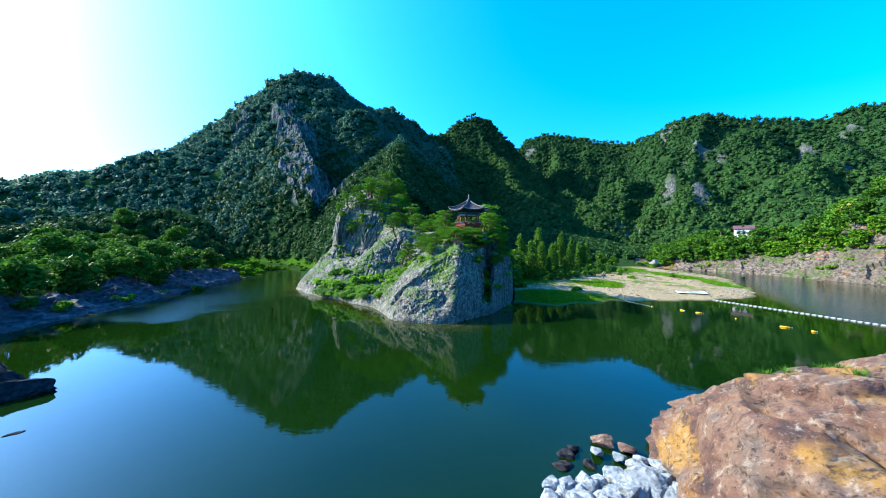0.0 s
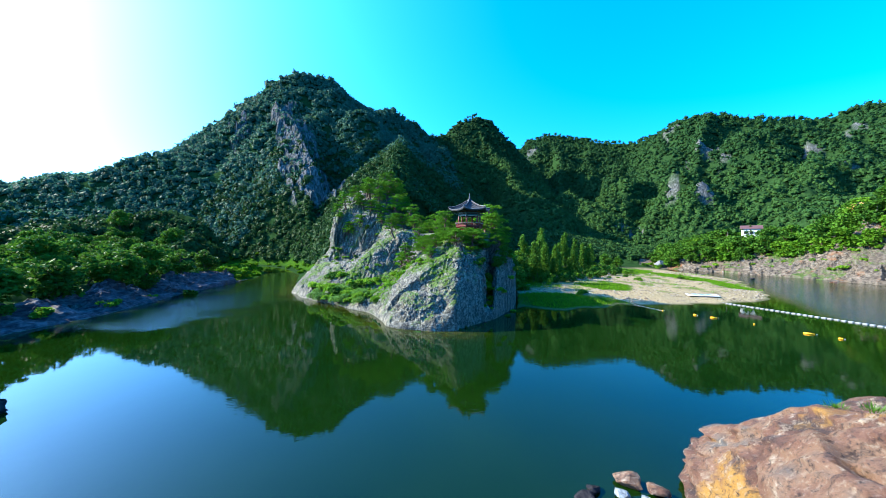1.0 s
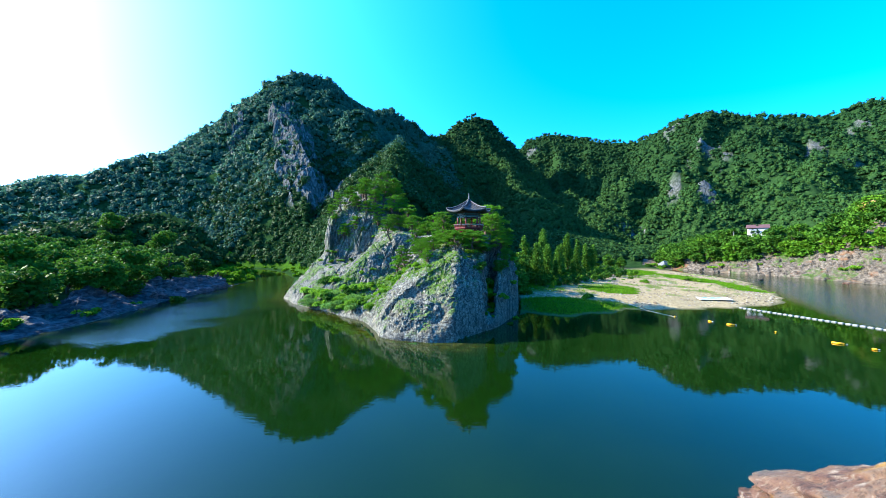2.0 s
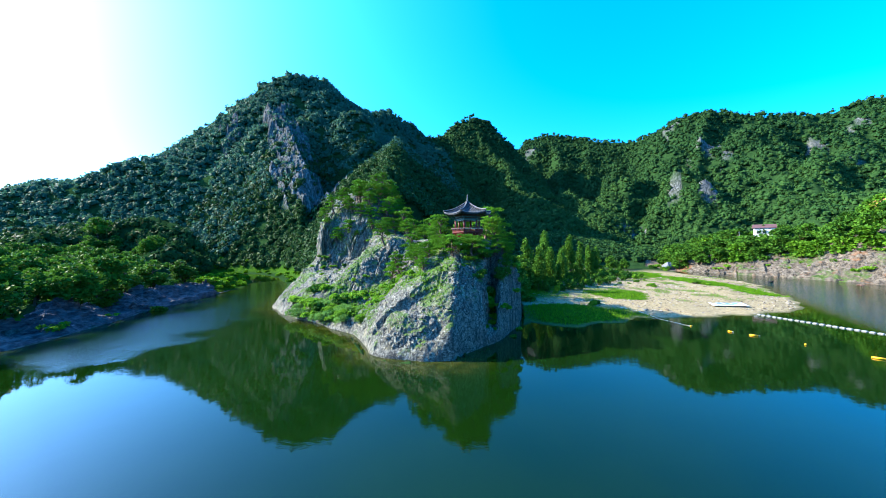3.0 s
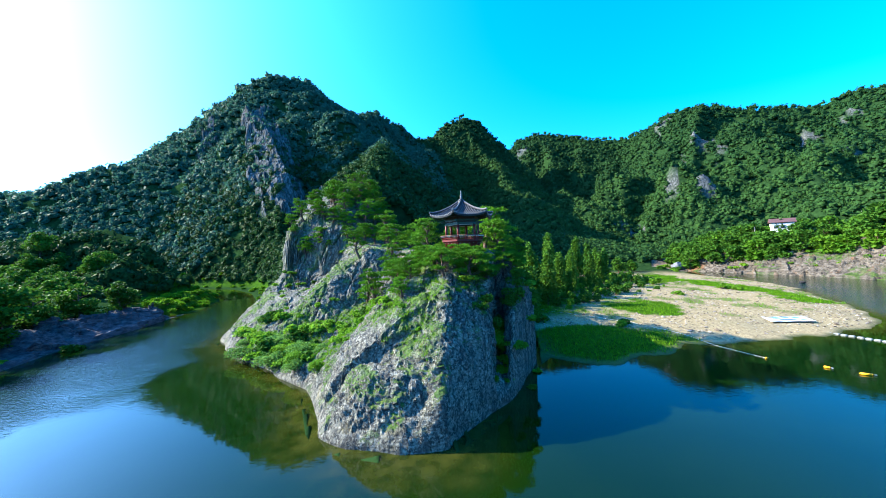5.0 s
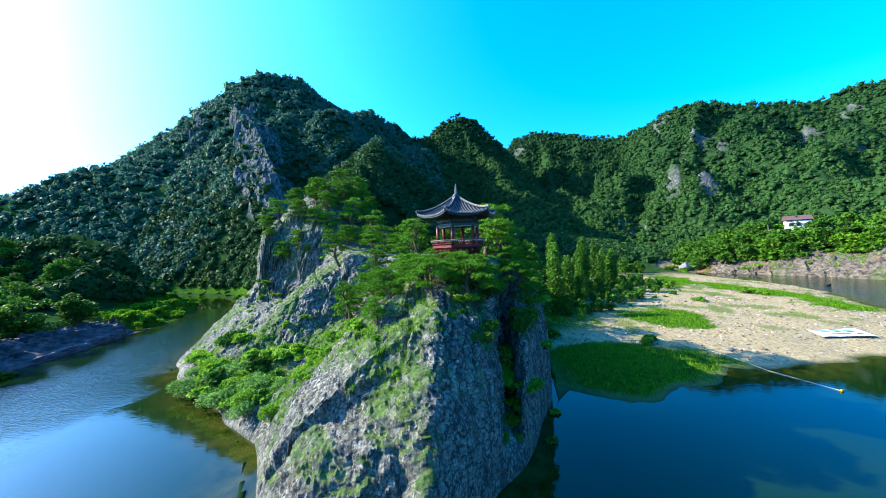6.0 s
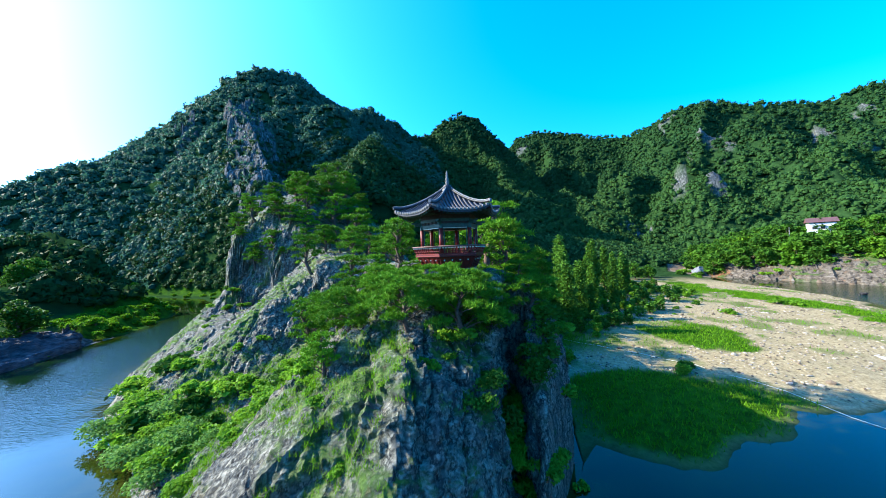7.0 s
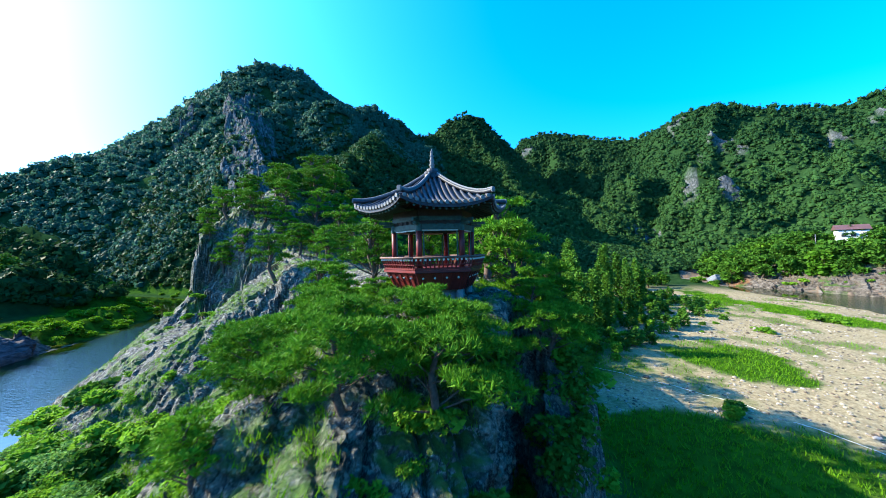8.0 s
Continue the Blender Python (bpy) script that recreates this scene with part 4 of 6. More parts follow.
part("stone_base", hexprism(bmesh.new(), 1.9, -3.2, 1.8, -1.05), M_GRANITE, pav, "grey granite plinth")
part("floor", hexprism(bmesh.new(), 2.93, -0.13, 2.93, 0.0), M_RED, pav)
part("skirt", hexprism(bmesh.new(), 2.3, -1.1, 2.8, -0.16), M_RED, pav, "flared red boards under the floor")
for k in range(6):
    p = hexpt(RC, k, 0)
    bm = rod(bmesh.new(), (p.x, p.y, 0), (p.x, p.y, 2.35), 0.17, 0.155, 14)
    col = part("column", bm, M_RED, pav, smooth=True)
    part("column_head", rod(bmesh.new(), (p.x, p.y, 2.06), (p.x, p.y, 2.42), 0.185, 0.185, 14), M_TEAL, col, "green painted band")
    q, q1 = hexpt(RC, k, 2.28), hexpt(RC, k + 1, 2.28)
    beam = part("beam", bar(q, q1, 0.2, 0.3), M_TEAL, pav, "patterned green beam")
    part("trim", bar(q + Vector((0, 0, -0.19)), q1 + Vector((0, 0, -0.19)), 0.06, 0.07), M_PALEPAINT, beam)
    part("upper_beam", bar(hexpt(RC, k, 2.72), hexpt(RC, k + 1, 2.72), 0.24, 0.24), M_TEAL, pav)
    part("frieze_board", bar(hexpt(RC, k, 2.52), hexpt(RC, k + 1, 2.52), 0.08, 0.24), M_DARKWOOD, pav, "dark painted frieze board")
    part("soffit_board", bar(hexpt(RC, k, 3.0), hexpt(RC, k + 1, 3.0), 0.1, 0.36), M_DARKWOOD, pav, "dark board under the eaves")
    for t in (0.2, 0.4, 0.6, 0.8):
        c = q.lerp(q1, t)
        part("bracket_block", box(bmesh.new(), (0.2, 0.2, 0.22), Matrix.Translation((c.x, c.y, 2.52)), 0.02), M_DARKWOOD, pav)
    # ornamental strips beside the column
    for s, e in ((q, q1), (q1, q)):
        c = s.lerp(e, 0.105)
        part("side_strip", box(bmesh.new(), (0.07, 0.07, 1.9), Matrix.Translation((c.x, c.y, 1.12)), 0.012), M_TEAL, pav)
    out = hexpt(1, k, 0)
    bm = bmesh.new()
    for lev, ln in ((2.45, 0.75), (2.62, 1.05)):
        box(bm, (ln, 0.16, 0.15), Matrix.Translation(p + out * ln * 0.32 + Vector((0, 0, lev))) @ Matrix.Rotation(math.atan2(out.y, out.x), 4, "Z"), 0.02)
    part("bracket", bm, M_TEAL, pav)
    # railing, leaning outwards
    a0, a1, b0, b1 = hexpt(2.85, k, 0.02), hexpt(2.85, k + 1, 0.02), hexpt(3.12, k, 0.66), hexpt(3.12, k + 1, 0.66)
    part("top_rail", rod(bmesh.new(), b0, b1, 0.055, n=10), M_RAILWOOD, pav, smooth=True)
    part("low_rail", bar(a0.lerp(b0, 0.42), a1.lerp(b1, 0.42), 0.07, 0.06), M_RED, pav)
    part("sill_rail", bar(a0 + Vector((0, 0, 0.05)), a1 + Vector((0, 0, 0.05)), 0.12, 0.12), M_RED, pav)
    for i in range(13):
        t = (i + 0.5) / 13
        foot, head = a0.lerp(a1, t), b0.lerp(b1, t) + Vector((0, 0, -0.05))
        bal = part("baluster", bar(foot, head, 0.075, 0.07), M_RED, pav)
        part("baluster_head", box(bmesh.new(), (0.1, 0.1, 0.13), Matrix.Translation(head.lerp(foot, 0.1)), 0.02), M_PALEPAINT, bal, "pale painted scroll head")
        if i % 3 == 1:
            c = hexpt(2.72, k, -0.42).lerp(hexpt(2.72, k + 1, -0.42), t)
            part("stud", box(bmesh.new(), (0.12, 0.12, 0.1), Matrix.Translation(c), 0.03), M_PALEPAINT, pav, "pale painted flower on the red boards")
    for i in range(5):
        t = (i + 0.5) / 5
        u, v = hexpt(2.3, k, -1.08), hexpt(2.3, k + 1, -1.08)
        u2, v2 = hexpt(2.8, k, -0.2), hexpt(2.8, k + 1, -0.2)
        c, c2 = u.lerp(v, t), u2.lerp(v2, t)
        part("skirt_batten", bar(c * 1.012, c2 * 1.012, 0.07, 0.05), M_RED, pav)
    lp = hexpt(2.05, k, 0)
    part("stilt", rod(bmesh.new(), (lp.x, lp.y, -1.6), (lp.x, lp.y, -0.1), 0.2, 0.18, 12), M_GRANITE, pav)

EAVE, RISE, AP = 3.3, 2.14, math.cos(radians(30))


def roof_z(v, u, drop=0.0):
    """Height over the floor: v 0 at the top, 1 at the eave; u -1..1 across."""
    return EAVE + RISE * (1 - v) ** 1.45 + 0.42 * abs(u) ** 2.6 * v * v - drop


def roof_point(k, s, v, drop=0.0, over=0.0):
    """On face k, s metres to the side of its middle."""
    r = 0.22 + (RR + over - 0.22) * v
    half = r * 0.5
    u = max(-1.0, min(1.0, s / half))
    a = radians(TURN0 + 60 * k)
    ap = r * AP - 0.16 * (1 - u * u) * v
    return Vector((ap * math.cos(a) - s * math.sin(a), ap * math.sin(a) + s * math.cos(a), roof_z(v, u, drop)))


for k in range(6):
    vs, n, rows = [], 13, 9
    for layer in (0.0, 0.16):
        for i in range(rows):
            v = i / (rows - 1)
            for j in range(n):
                s = (2 * j / (n - 1) - 1) * (0.22 + (RR - 0.22) * v) * 0.5
                vs.append(roof_point(k, s, v, 0.06 + layer)[:])
    f1 = grid_faces(rows, n)
    f2 = grid_faces(rows, n)[:, ::-1] + rows * n
    edge = np.array([[(rows - 1) * n + j, (rows - 1) * n + j + 1, 2 * rows * n - n + j + 1, 2 * rows * n - n + j] for j in range(n - 1)])
    slope = mpart("roof_slope", mesh_np("roof_slope", vs, np.concatenate([f1, f2, edge]), M_TILE, False), pav, "dark grey tiled roof slope")
    count = 15
    for j in range(count):
        s = (j - (count - 1) / 2) * RR * 0.97 / count
        v0 = min(0.93, max(0.06, (abs(s) * 2 - 0.22) / (RR - 0.22) + 0.03))
        line = [roof_point(k, s, v0 + (1 - v0) * t, -0.02, 0.06 * t) for t in (0, 0.2, 0.4, 0.6, 0.8, 0.92, 1.0)]
        mpart("roof_tile", mesh_np("roof_tile", *tube_np(line, [0.085] * 7, 8), M_TILE), slope)
        e = line[-1]
        d = (line[-1] - line[-2]).normalized()
        part("eave_tile", rod(bmesh.new(), e - d * 0.02, e + d * 0.05, 0.1, 0.1, 10), M_PLASTER, slope, "pale round eave end tile")
    for j in range(13):
        s = (j - 6) * RR * 0.92 / 13
        a, b = roof_point(k, s * 0.55, 0.5, 0.42), roof_point(k, s, 0.975, 0.3)
        part("rafter", rod(bmesh.new(), a, b, 0.065, 0.055, 8), M_TEAL, pav)
        a, b = roof_point(k, s * 0.8, 0.75, 0.27), roof_point(k, s * 1.02, 1.0, 0.2)
        part("flying_rafter", bar(a, b, 0.085, 0.085), M_DARKWOOD, pav)
    # hip ridge
    line = []
    for t in np.linspace(0.0, 1.0, 9):
        r = 0.2 + (RR + 0.05 - 0.2) * t
        p = hexpt(r, k, roof_z(t, 1.0, -0.12) + 0.06 * t ** 6)
        line.append(p)
    hip = mpart("hip_ridge", mesh_np("hip_ridge", *tube_np(line, [0.105] * 8 + [0.125], 8), M_TILE), pav)
    mpart("ridge_cap", mesh_np("ridge_cap", *tube_np([p + Vector((0, 0, 0.12)) for p in line], [0.055] * 9, 8), M_PLASTER), hip, "pale mortared ridge tiles")
    part("ridge_end", box(bmesh.new(), (0.12, 0.24, 0.28), Matrix.Translation(line[-1] + Vector((0, 0, 0.02))) @ Matrix.Rotation(radians(TURN0 + 30 + 60 * k), 4, "Z"), 0.04), M_PLASTER, hip)

bm = bmesh.new()
for z0, z1, r0, r1 in ((5.22, 5.5, 0.52, 0.44), (5.5, 5.62, 0.48, 0.48), (5.62, 5.8, 0.38, 0.3)):
    rod(bm, (0, 0, z0), (0, 0, z1), r0, r1, 16)
fin = part("finial", bm, M_TILE, pav, "dark finial base")
bm = bmesh.new()
for z0, z1, r0, r1 in ((5.78, 6.02, 0.16, 0.2), (6.02, 6.08, 0.23, 0.23), (6.08, 6.3, 0.16, 0.18), (6.3, 6.36, 0.2, 0.2), (6.36, 6.56, 0.15, 0.12), (6.56, 6.62, 0.17, 0.17), (6.62, 6.78, 0.12, 0.1), (6.78, 6.84, 0.13, 0.13), (6.84, 7.0, 0.08, 0.03)):
    rod(bm, (0, 0, z0), (0, 0, z1), r0 * 0.72, r1 * 0.72, 14)
part("spire", bm, M_GRANITE, fin, "pale stacked stone spire")

# ---- trees, bushes and grass ----
def leaf_quads(ctr, size, up=0.5, seed=1, long=1.5):
    """A leaf at each centre: two triangles, turned at random."""
    g = np.random.RandomState(seed)
    k = len(ctr)
    a = g.normal(size=(k, 3))
    a[:, 2] *= 0.6
    a /= np.linalg.norm(a, axis=1)[:, None]
    nrm = g.normal(size=(k, 3)) * (1 - up) + np.array([0, 0, up])
    b = np.cross(nrm, a)
    b /= np.linalg.norm(b, axis=1)[:, None] + 1e-9
    s = np.broadcast_to(np.asarray(size, float), (k,))[:, None] * g.uniform(0.6, 1.3, (k, 1))
    v = np.stack([ctr - a * s * long / 2, ctr + b * s * 0.42, ctr + a * s * long / 2, ctr - b * s * 0.42], 1)
    return v.reshape(-1, 3), np.arange(4 * k).reshape(-1, 4)


def lobe_points(lobes, per, g, inner=0.45):
    """Points in the outer part of ellipsoids (x, y, z, r, flat)."""
    out = []
    for x, y, z, r, flat in lobes:
        d = g.normal(size=(int(per * r * r), 3))
        d /= np.linalg.norm(d, axis=1)[:, None]
        d[:, 2] = np.where(d[:, 2] < -0.65, -d[:, 2], d[:, 2])
        d = d * (inner + (1 - inner) * g.uniform(size=(len(d), 1)) ** 0.6) * r
        d[:, 2] *= flat
        out.append(d + (x, y, z))
    return np.concatenate(out)


def limbs(trunk, ends, g, r0, n=6):
    """Boughs from the trunk line to the ends."""
    out = []
    for e in ends:
        t = np.clip(e[2] / trunk[-1][2] - 0.25, 0.2, 0.9) * (len(trunk) - 1)
        i = int(t)
        s = np.array(trunk[i]) + (np.array(trunk[min(i + 1, len(trunk) - 1)]) - np.array(trunk[i])) * (t - i)
        mid = (s + e) / 2 + g.uniform(-0.15, 0.15, 3)
        out.append(tube_np([s, mid, e], [r0 * 0.4, r0 * 0.25, r0 * 0.08], 5))
    return out


def broad_tree(name, height, spread, seed, leaf, label, category="tree", size=0.68, per=26, low=0.14):
    g = np.random.RandomState(seed)
    top = empty(name, Matrix(), label, category)
    lobes = []
    count = 15
    for k in range(count):
        a, q = g.uniform(0, 2 * np.pi), g.uniform(0.15, 0.8)
        z = height * g.uniform(low, 0.86)
        w = spread * (1.15 - 0.7 * abs(z / height - 0.55))
        lobes.append((w * q * math.cos(a), w * q * math.sin(a), z, spread * g.uniform(0.32, 0.52), 0.72))
    lobes.append((0, 0, height * 0.86, spread * 0.42, 0.8))
    trunk = [(0, 0, -0.4), (0.05 * spread, 0, height * 0.25), (g.uniform(-0.1, 0.1) * spread, g.uniform(-0.1, 0.1) * spread, height * 0.55), (0, 0, height * 0.8)]
    wood = [tube_np(trunk, np.array([0.05, 0.04, 0.028, 0.01]) * height * 0.8, 7)] + limbs(trunk, [np.array(b[:3]) for b in lobes], g, height * 0.03)
    mpart("trunk", mesh_np("trunk", *gather(wood), M_BARK), top)
    mpart("crown", mesh_np("crown", *leaf_quads(lobe_points(lobes, per, g), size, 0.35, seed), leaf, False), top)
    return top


def bush(name, spread, height, seed, leaf, label, size=0.26, per=210):
    g = np.random.RandomState(seed)
    lobes = [(spread * g.uniform(-0.6, 0.6), spread * g.uniform(-0.6, 0.6), height * g.uniform(0.25, 0.6), spread * g.uniform(0.35, 0.6), 0.75 * height / spread) for _ in range(7)]
    top = empty(name, Matrix(), label, "bush")
    stems = [tube_np([(0, 0, -0.3), np.array(b[:3]) * 0.5, b[:3]], [0.05, 0.035, 0.01], 5) for b in lobes]
    mpart("stem", mesh_np("stem", *gather(stems), M_BARK), top)
    mpart("foliage", mesh_np("foliage", *leaf_quads(lobe_points(lobes, per, g), size, 0.4, seed), leaf, False), top)
    return top


def poplar(name, height, seed, label):
    g = np.random.RandomState(seed)
    top = empty(name, Matrix(), label, "poplar tree")
    lobes = []
    for k in range(15):
        t = k / 14
        w = height * (0.035 + 0.075 * math.sin(math.pi * min(1, t * 0.85 + 0.1)))
        a = g.uniform(0, 6.28)
        lobes.append((w * 0.5 * math.cos(a), w * 0.5 * math.sin(a), height * (0.1 + 0.88 * t), w * g.uniform(0.8, 1.15) + 0.12, 1.9))
    mpart("trunk", mesh_np("trunk", *tube_np([(0, 0, -0.4), (0.1, 0, height * 0.5), (0, 0, height * 0.95)], [0.16, 0.1, 0.02], 6), M_BARK), top)
    mpart("crown", mesh_np("crown", *leaf_quads(lobe_points(lobes, 190, g), 0.3, 0.1, seed), M_POPLAR, False), top)
    return top


def needle_tufts(ctr, size, seed, blades=30, width=0.13):
    """Round tufts of needles that point out from each centre."""
    g = np.random.RandomState(seed)
    k = len(ctr)
    d = g.normal(size=(k, blades, 3)) * (1, 1, 0.8) + (0, 0, 0.8)
    d /= np.linalg.norm(d, axis=2)[..., None]
    side = np.cross(d, g.normal(size=(k, blades, 3)))
    side /= np.linalg.norm(side, axis=2)[..., None] + 1e-9
    s = size * g.uniform(0.7, 1.25, (k, blades, 1)) * g.uniform(0.75, 1.3, (k, 1, 1))
    base = ctr[:, None] + d * s * 0.12
    v = np.stack([base - side * s * width, base + side * s * width, base + d * s], 2)
    return v.reshape(-1, 3), np.arange(v.size // 3).reshape(-1, 3)


def pine(name, height, spread, seed, label, pads=22, per=13, tuft=0.29, blades=16, width=0.13):
    """A crooked red pine: flat pads of needles on twisted boughs."""
    g = np.random.RandomState(seed)
    top = empty(name, Matrix(), label, "pine tree")
    lean = g.uniform(-0.22, 0.22, 2) * height
    trunk = [(0, 0, -0.5)]
    for t in (0.25, 0.5, 0.75, 0.95):
        trunk.append((lean[0] * t + g.uniform(-0.09, 0.09) * height, lean[1] * t + g.uniform(-0.09, 0.09) * height, height * t))
    ends, tufts = [], []
    for k in range(pads):
        t = 0.32 + 0.66 * (k + g.uniform()) / pads
        a = k * 2.4 + g.uniform(-0.4, 0.4)
        reach = spread * (1.08 - t) ** 0.55 * g.uniform(0.45, 1.0)
        e = np.array([lean[0] * t + reach * math.cos(a), lean[1] * t + reach * math.sin(a), height * t + g.uniform(-0.05, 0.08) * height])
        ends.append(e)
        r = spread * g.uniform(0.24, 0.4)
        n = int(per * (0.5 + r))
        q = g.uniform(size=(n, 1)) ** 0.5
        b = g.uniform(0, 2 * np.pi, n)
        p = np.stack([np.cos(b), np.sin(b), np.zeros(n)], 1) * q * r * (1, 0.8, 1)
        p[:, 2] = 0.22 * r * (1 - q[:, 0] ** 2) + g.normal(size=n) * 0.05 * r
        c, s = math.cos(a), math.sin(a)
        p[:, :2] = p[:, :2] @ np.array([[c, s], [-s, c]])
        tufts.append(p + e)
    wood = [tube_np(trunk, np.array([0.05, 0.043, 0.034, 0.022, 0.006]) * height, 7)] + limbs(trunk, ends, g, height * 0.034)
    mpart("trunk", mesh_np("trunk", *gather(wood), M_BARK), top)
    mpart("crown", mesh_np("crown", *needle_tufts(np.concatenate(tufts), tuft, seed, blades, width), M_PINE, False), top)
    return top


def set_out(kinds, sites, group, g, low=0.85, high=1.15, sink=0.1):
    """Puts copies of the kinds at plan sites (x, y[, size]); the first of each kind is moved, not copied."""
    z = ground_at([s[0] for s in sites], [s[1] for s in sites])
    used = set()
    for i, s in enumerate(sites):
        ob = kinds[i % len(kinds)]
        k = (s[2] if len(s) > 2 else 1.0) * g.uniform(low, high)
        m = Matrix.Translation((s[0] * S, s[1] * S, z[i] - sink)) @ Matrix.Rotation(g.uniform(0, 6.28), 4, "Z") @ Matrix.Scale(k, 4)
        if ob.name in used:
            ob = copy_thing(ob, m)
            ob.matrix_basis = m
        else:
            used.add(ob.name)
            ob.matrix_basis = m
        ob["group"] = group


def scatter(g, count, x0, x1, y0, y1, keep, gap):
    """Plan sites spread at random, at least gap apart."""
    out = []
    for _ in range(count * 60):
        x, y = g.uniform(x0, x1), g.uniform(y0, y1)
        if all((x - p[0]) ** 2 + (y - p[1]) ** 2 > gap * gap for p in out) and keep(x, y):
            out.append((x, y))
            if len(out) == count:
                break
    return out


g = np.random.RandomState(21)
PINES = [pine("pine_tree", h, w, s, "crooked green red pine rooted on the grey crag") for h, w, s in ((4.6, 2.6, 1), (5.2, 3.0, 2), (4.0, 2.7, 3), (5.6, 2.7, 4))]
pine_sites = [(-1.2, 50.2, 0.7), (2.6, 50.2, 0.7), (4.6, 50.6, 0.75), (6.6, 51.0, 0.7), (7.8, 52.0, 0.75), (9.2, 54.4, 0.75), (10.2, 57.0, 0.8), (10.6, 60.0, 0.85), (1.4, 53.4, 0.9), (4.4, 53.2, 0.85), (2.2, 56.2, 0.8), (-0.2, 51.6, 0.75), (1.8, 51.9, 0.8), (3.6, 51.8, 0.8), (5.6, 51.9, 0.8), (-1.9, 54.0, 0.95), (0.6, 54.4, 0.85), (7.4, 53.4, 0.8), (8.6, 55.6, 0.8), (9.4, 58.4, 0.9),
              (-2.6, 57.4, 1.0), (-5.2, 60.0, 1.0), (-0.4, 58.6, 0.9), (9.5, 61.5, 1.0), (-3.2, 62.4, 1.05), (0.5, 62.0, 1.0), (4.5, 61.5, 0.95), (8.0, 65.0, 1.05), (-7.5, 65.5, 1.0), (-4.5, 67.5, 1.1),
              (0.0, 67.0, 1.1), (4.6, 68.0, 1.1), (9.5, 69.5, 1.1), (-9.5, 71.0, 1.05), (-5.5, 73.0, 1.1), (-0.5, 73.5, 1.15), (5.0, 74.5, 1.2), (10.0, 76.0, 1.2), (-10.5, 78.0, 1.1), (-5.0, 80.0, 1.2),
              (1.5, 81.0, 1.2), (7.5, 83.0, 1.2), (-22.5, 84.0, 0.95), (-20.0, 83.0, 1.0), (-17.5, 84.5, 1.1), (-14.5, 84.0, 1.1), (-21.5, 88.0, 0.9), (-17.5, 89.5, 1.0), (-13.0, 90.0, 1.1), (-20.5, 93.5, 1.1),
              (-15.5, 96.0, 1.2), (-10.5, 97.0, 1.2), (-22.0, 100.0, 1.2), (-16.5, 103.0, 1.3), (-12.0, 106.0, 1.3), (-5.0, 90.0, 1.3), (2.0, 92.0, 1.3), (8.0, 93.0, 1.3), (-3.0, 101.0, 1.3), (4.0, 102.0, 1.3),
              (-26.0, 86.5, 0.8), (-24.0, 87.5, 1.0), (-22.5, 90.5, 1.2), (-19.5, 86.2, 1.1), (-16.0, 87.0, 1.2), (-12.5, 86.5, 1.2), (-18.8, 91.5, 1.5), (-15.0, 92.8, 1.6), (-11.6, 93.5, 1.5), (-17.5, 97.0, 1.6), (-13.5, 99.5, 1.7), (-20.5, 97.5, 1.5), (-8.8, 89.0, 1.4), (-8.0, 84.5, 1.3), (-24.8, 84.6, 0.55), (-21.0, 83.4, 0.55), (-17.6, 82.2, 0.5), (-14.0, 82.6, 0.7), (-11.2, 82.2, 0.9), (-8.5, 78.5, 1.0), (-2.5, 77.0, 1.1), (3.0, 71.0, 1.0), (2.0, 76.5, 1.1)]
LOWPINES = [pine("pine_tree", 3.0, w, k, "low spreading green pine at the crag's brow", 13, 38, 0.2, 22, 0.085) for w, k in ((2.7, 5), (2.9, 6), (2.4, 7))]
tops = ground_at([s[0] for s in pine_sites], [s[1] for s in pine_sites])
front, back = [], []
for (x, y, k), z in zip(pine_sites, tops):
    if math.hypot(x - 4.6, y - 55.5) < 6.8 and y < 58.5:
        front.append((x, y, max(0.5, min(1.15, (17.1 - z) / 3.1))))
    else:
        back.append((x, y, k * (1.4 if x > 6 and 60 < y < 84 else 1.0)))
set_out(PINES, back, "pines on the crag", g, sink=0.25)
set_out(LOWPINES, front, "pines on the crag", g, 0.9, 1.05, sink=0.25)

BROADS = [broad_tree("broadleaf_tree", h, w, s, m, t, size=0.58, per=33) for h, w, s, m, t in (
    (8.5, 4.6, 11, M_LEAF, "dark green broadleaf tree by the river bank"), (7.0, 4.2, 12, M_LEAF, "dark green broadleaf tree by the river bank"),
    (6.2, 4.0, 13, M_LEAF, "low dark green broadleaf tree by the river"), (9.5, 4.8, 14, M_LEAF, "tall dark green broadleaf tree by the river bank"))]
left_sites = scatter(g, 82, -118, -46, 34, 126, lambda x, y: 3.5 < signed(np.array(x), np.array(y), LEFT_BANK) < 46 and not (y > 93 and signed(np.array(x), np.array(y), LEFT_BANK) < 13) and not (y > 88 and signed(np.array(x), np.array(y), LEFT_BANK) < 24) and not (y > 74 and x + 1.07 * (y - 36) > 3.9), 4.0)
set_out(BROADS, left_sites, "trees on the west bank", g, 0.75, 1.15)
RBROADS = [broad_tree("bank_tree", h, w, s, m, t) for h, w, s, m, t in (
    (7.5, 4.4, 31, M_LEAF, "mid green tree on the rocky east bank"), (6.5, 4.2, 32, M_LEAF, "green broadleaf tree on the rocky east bank"), (5.0, 3.6, 33, M_BANKLEAF, "low bright green tree on the rocky bank"))]
right_sites = [(99.5, 153), (101.5, 158), (104, 163), (100.5, 161), (107, 168), (111, 173), (98.6, 149), (103, 154)] + scatter(g, 108, 97, 165, 82, 165, lambda x, y: 3.6 + 2 * (y < 112) < signed(np.array(x), np.array(y), RIGHT_BANK) < 30 and abs(x - 117) + abs(y - 132) > 4, 3.6)
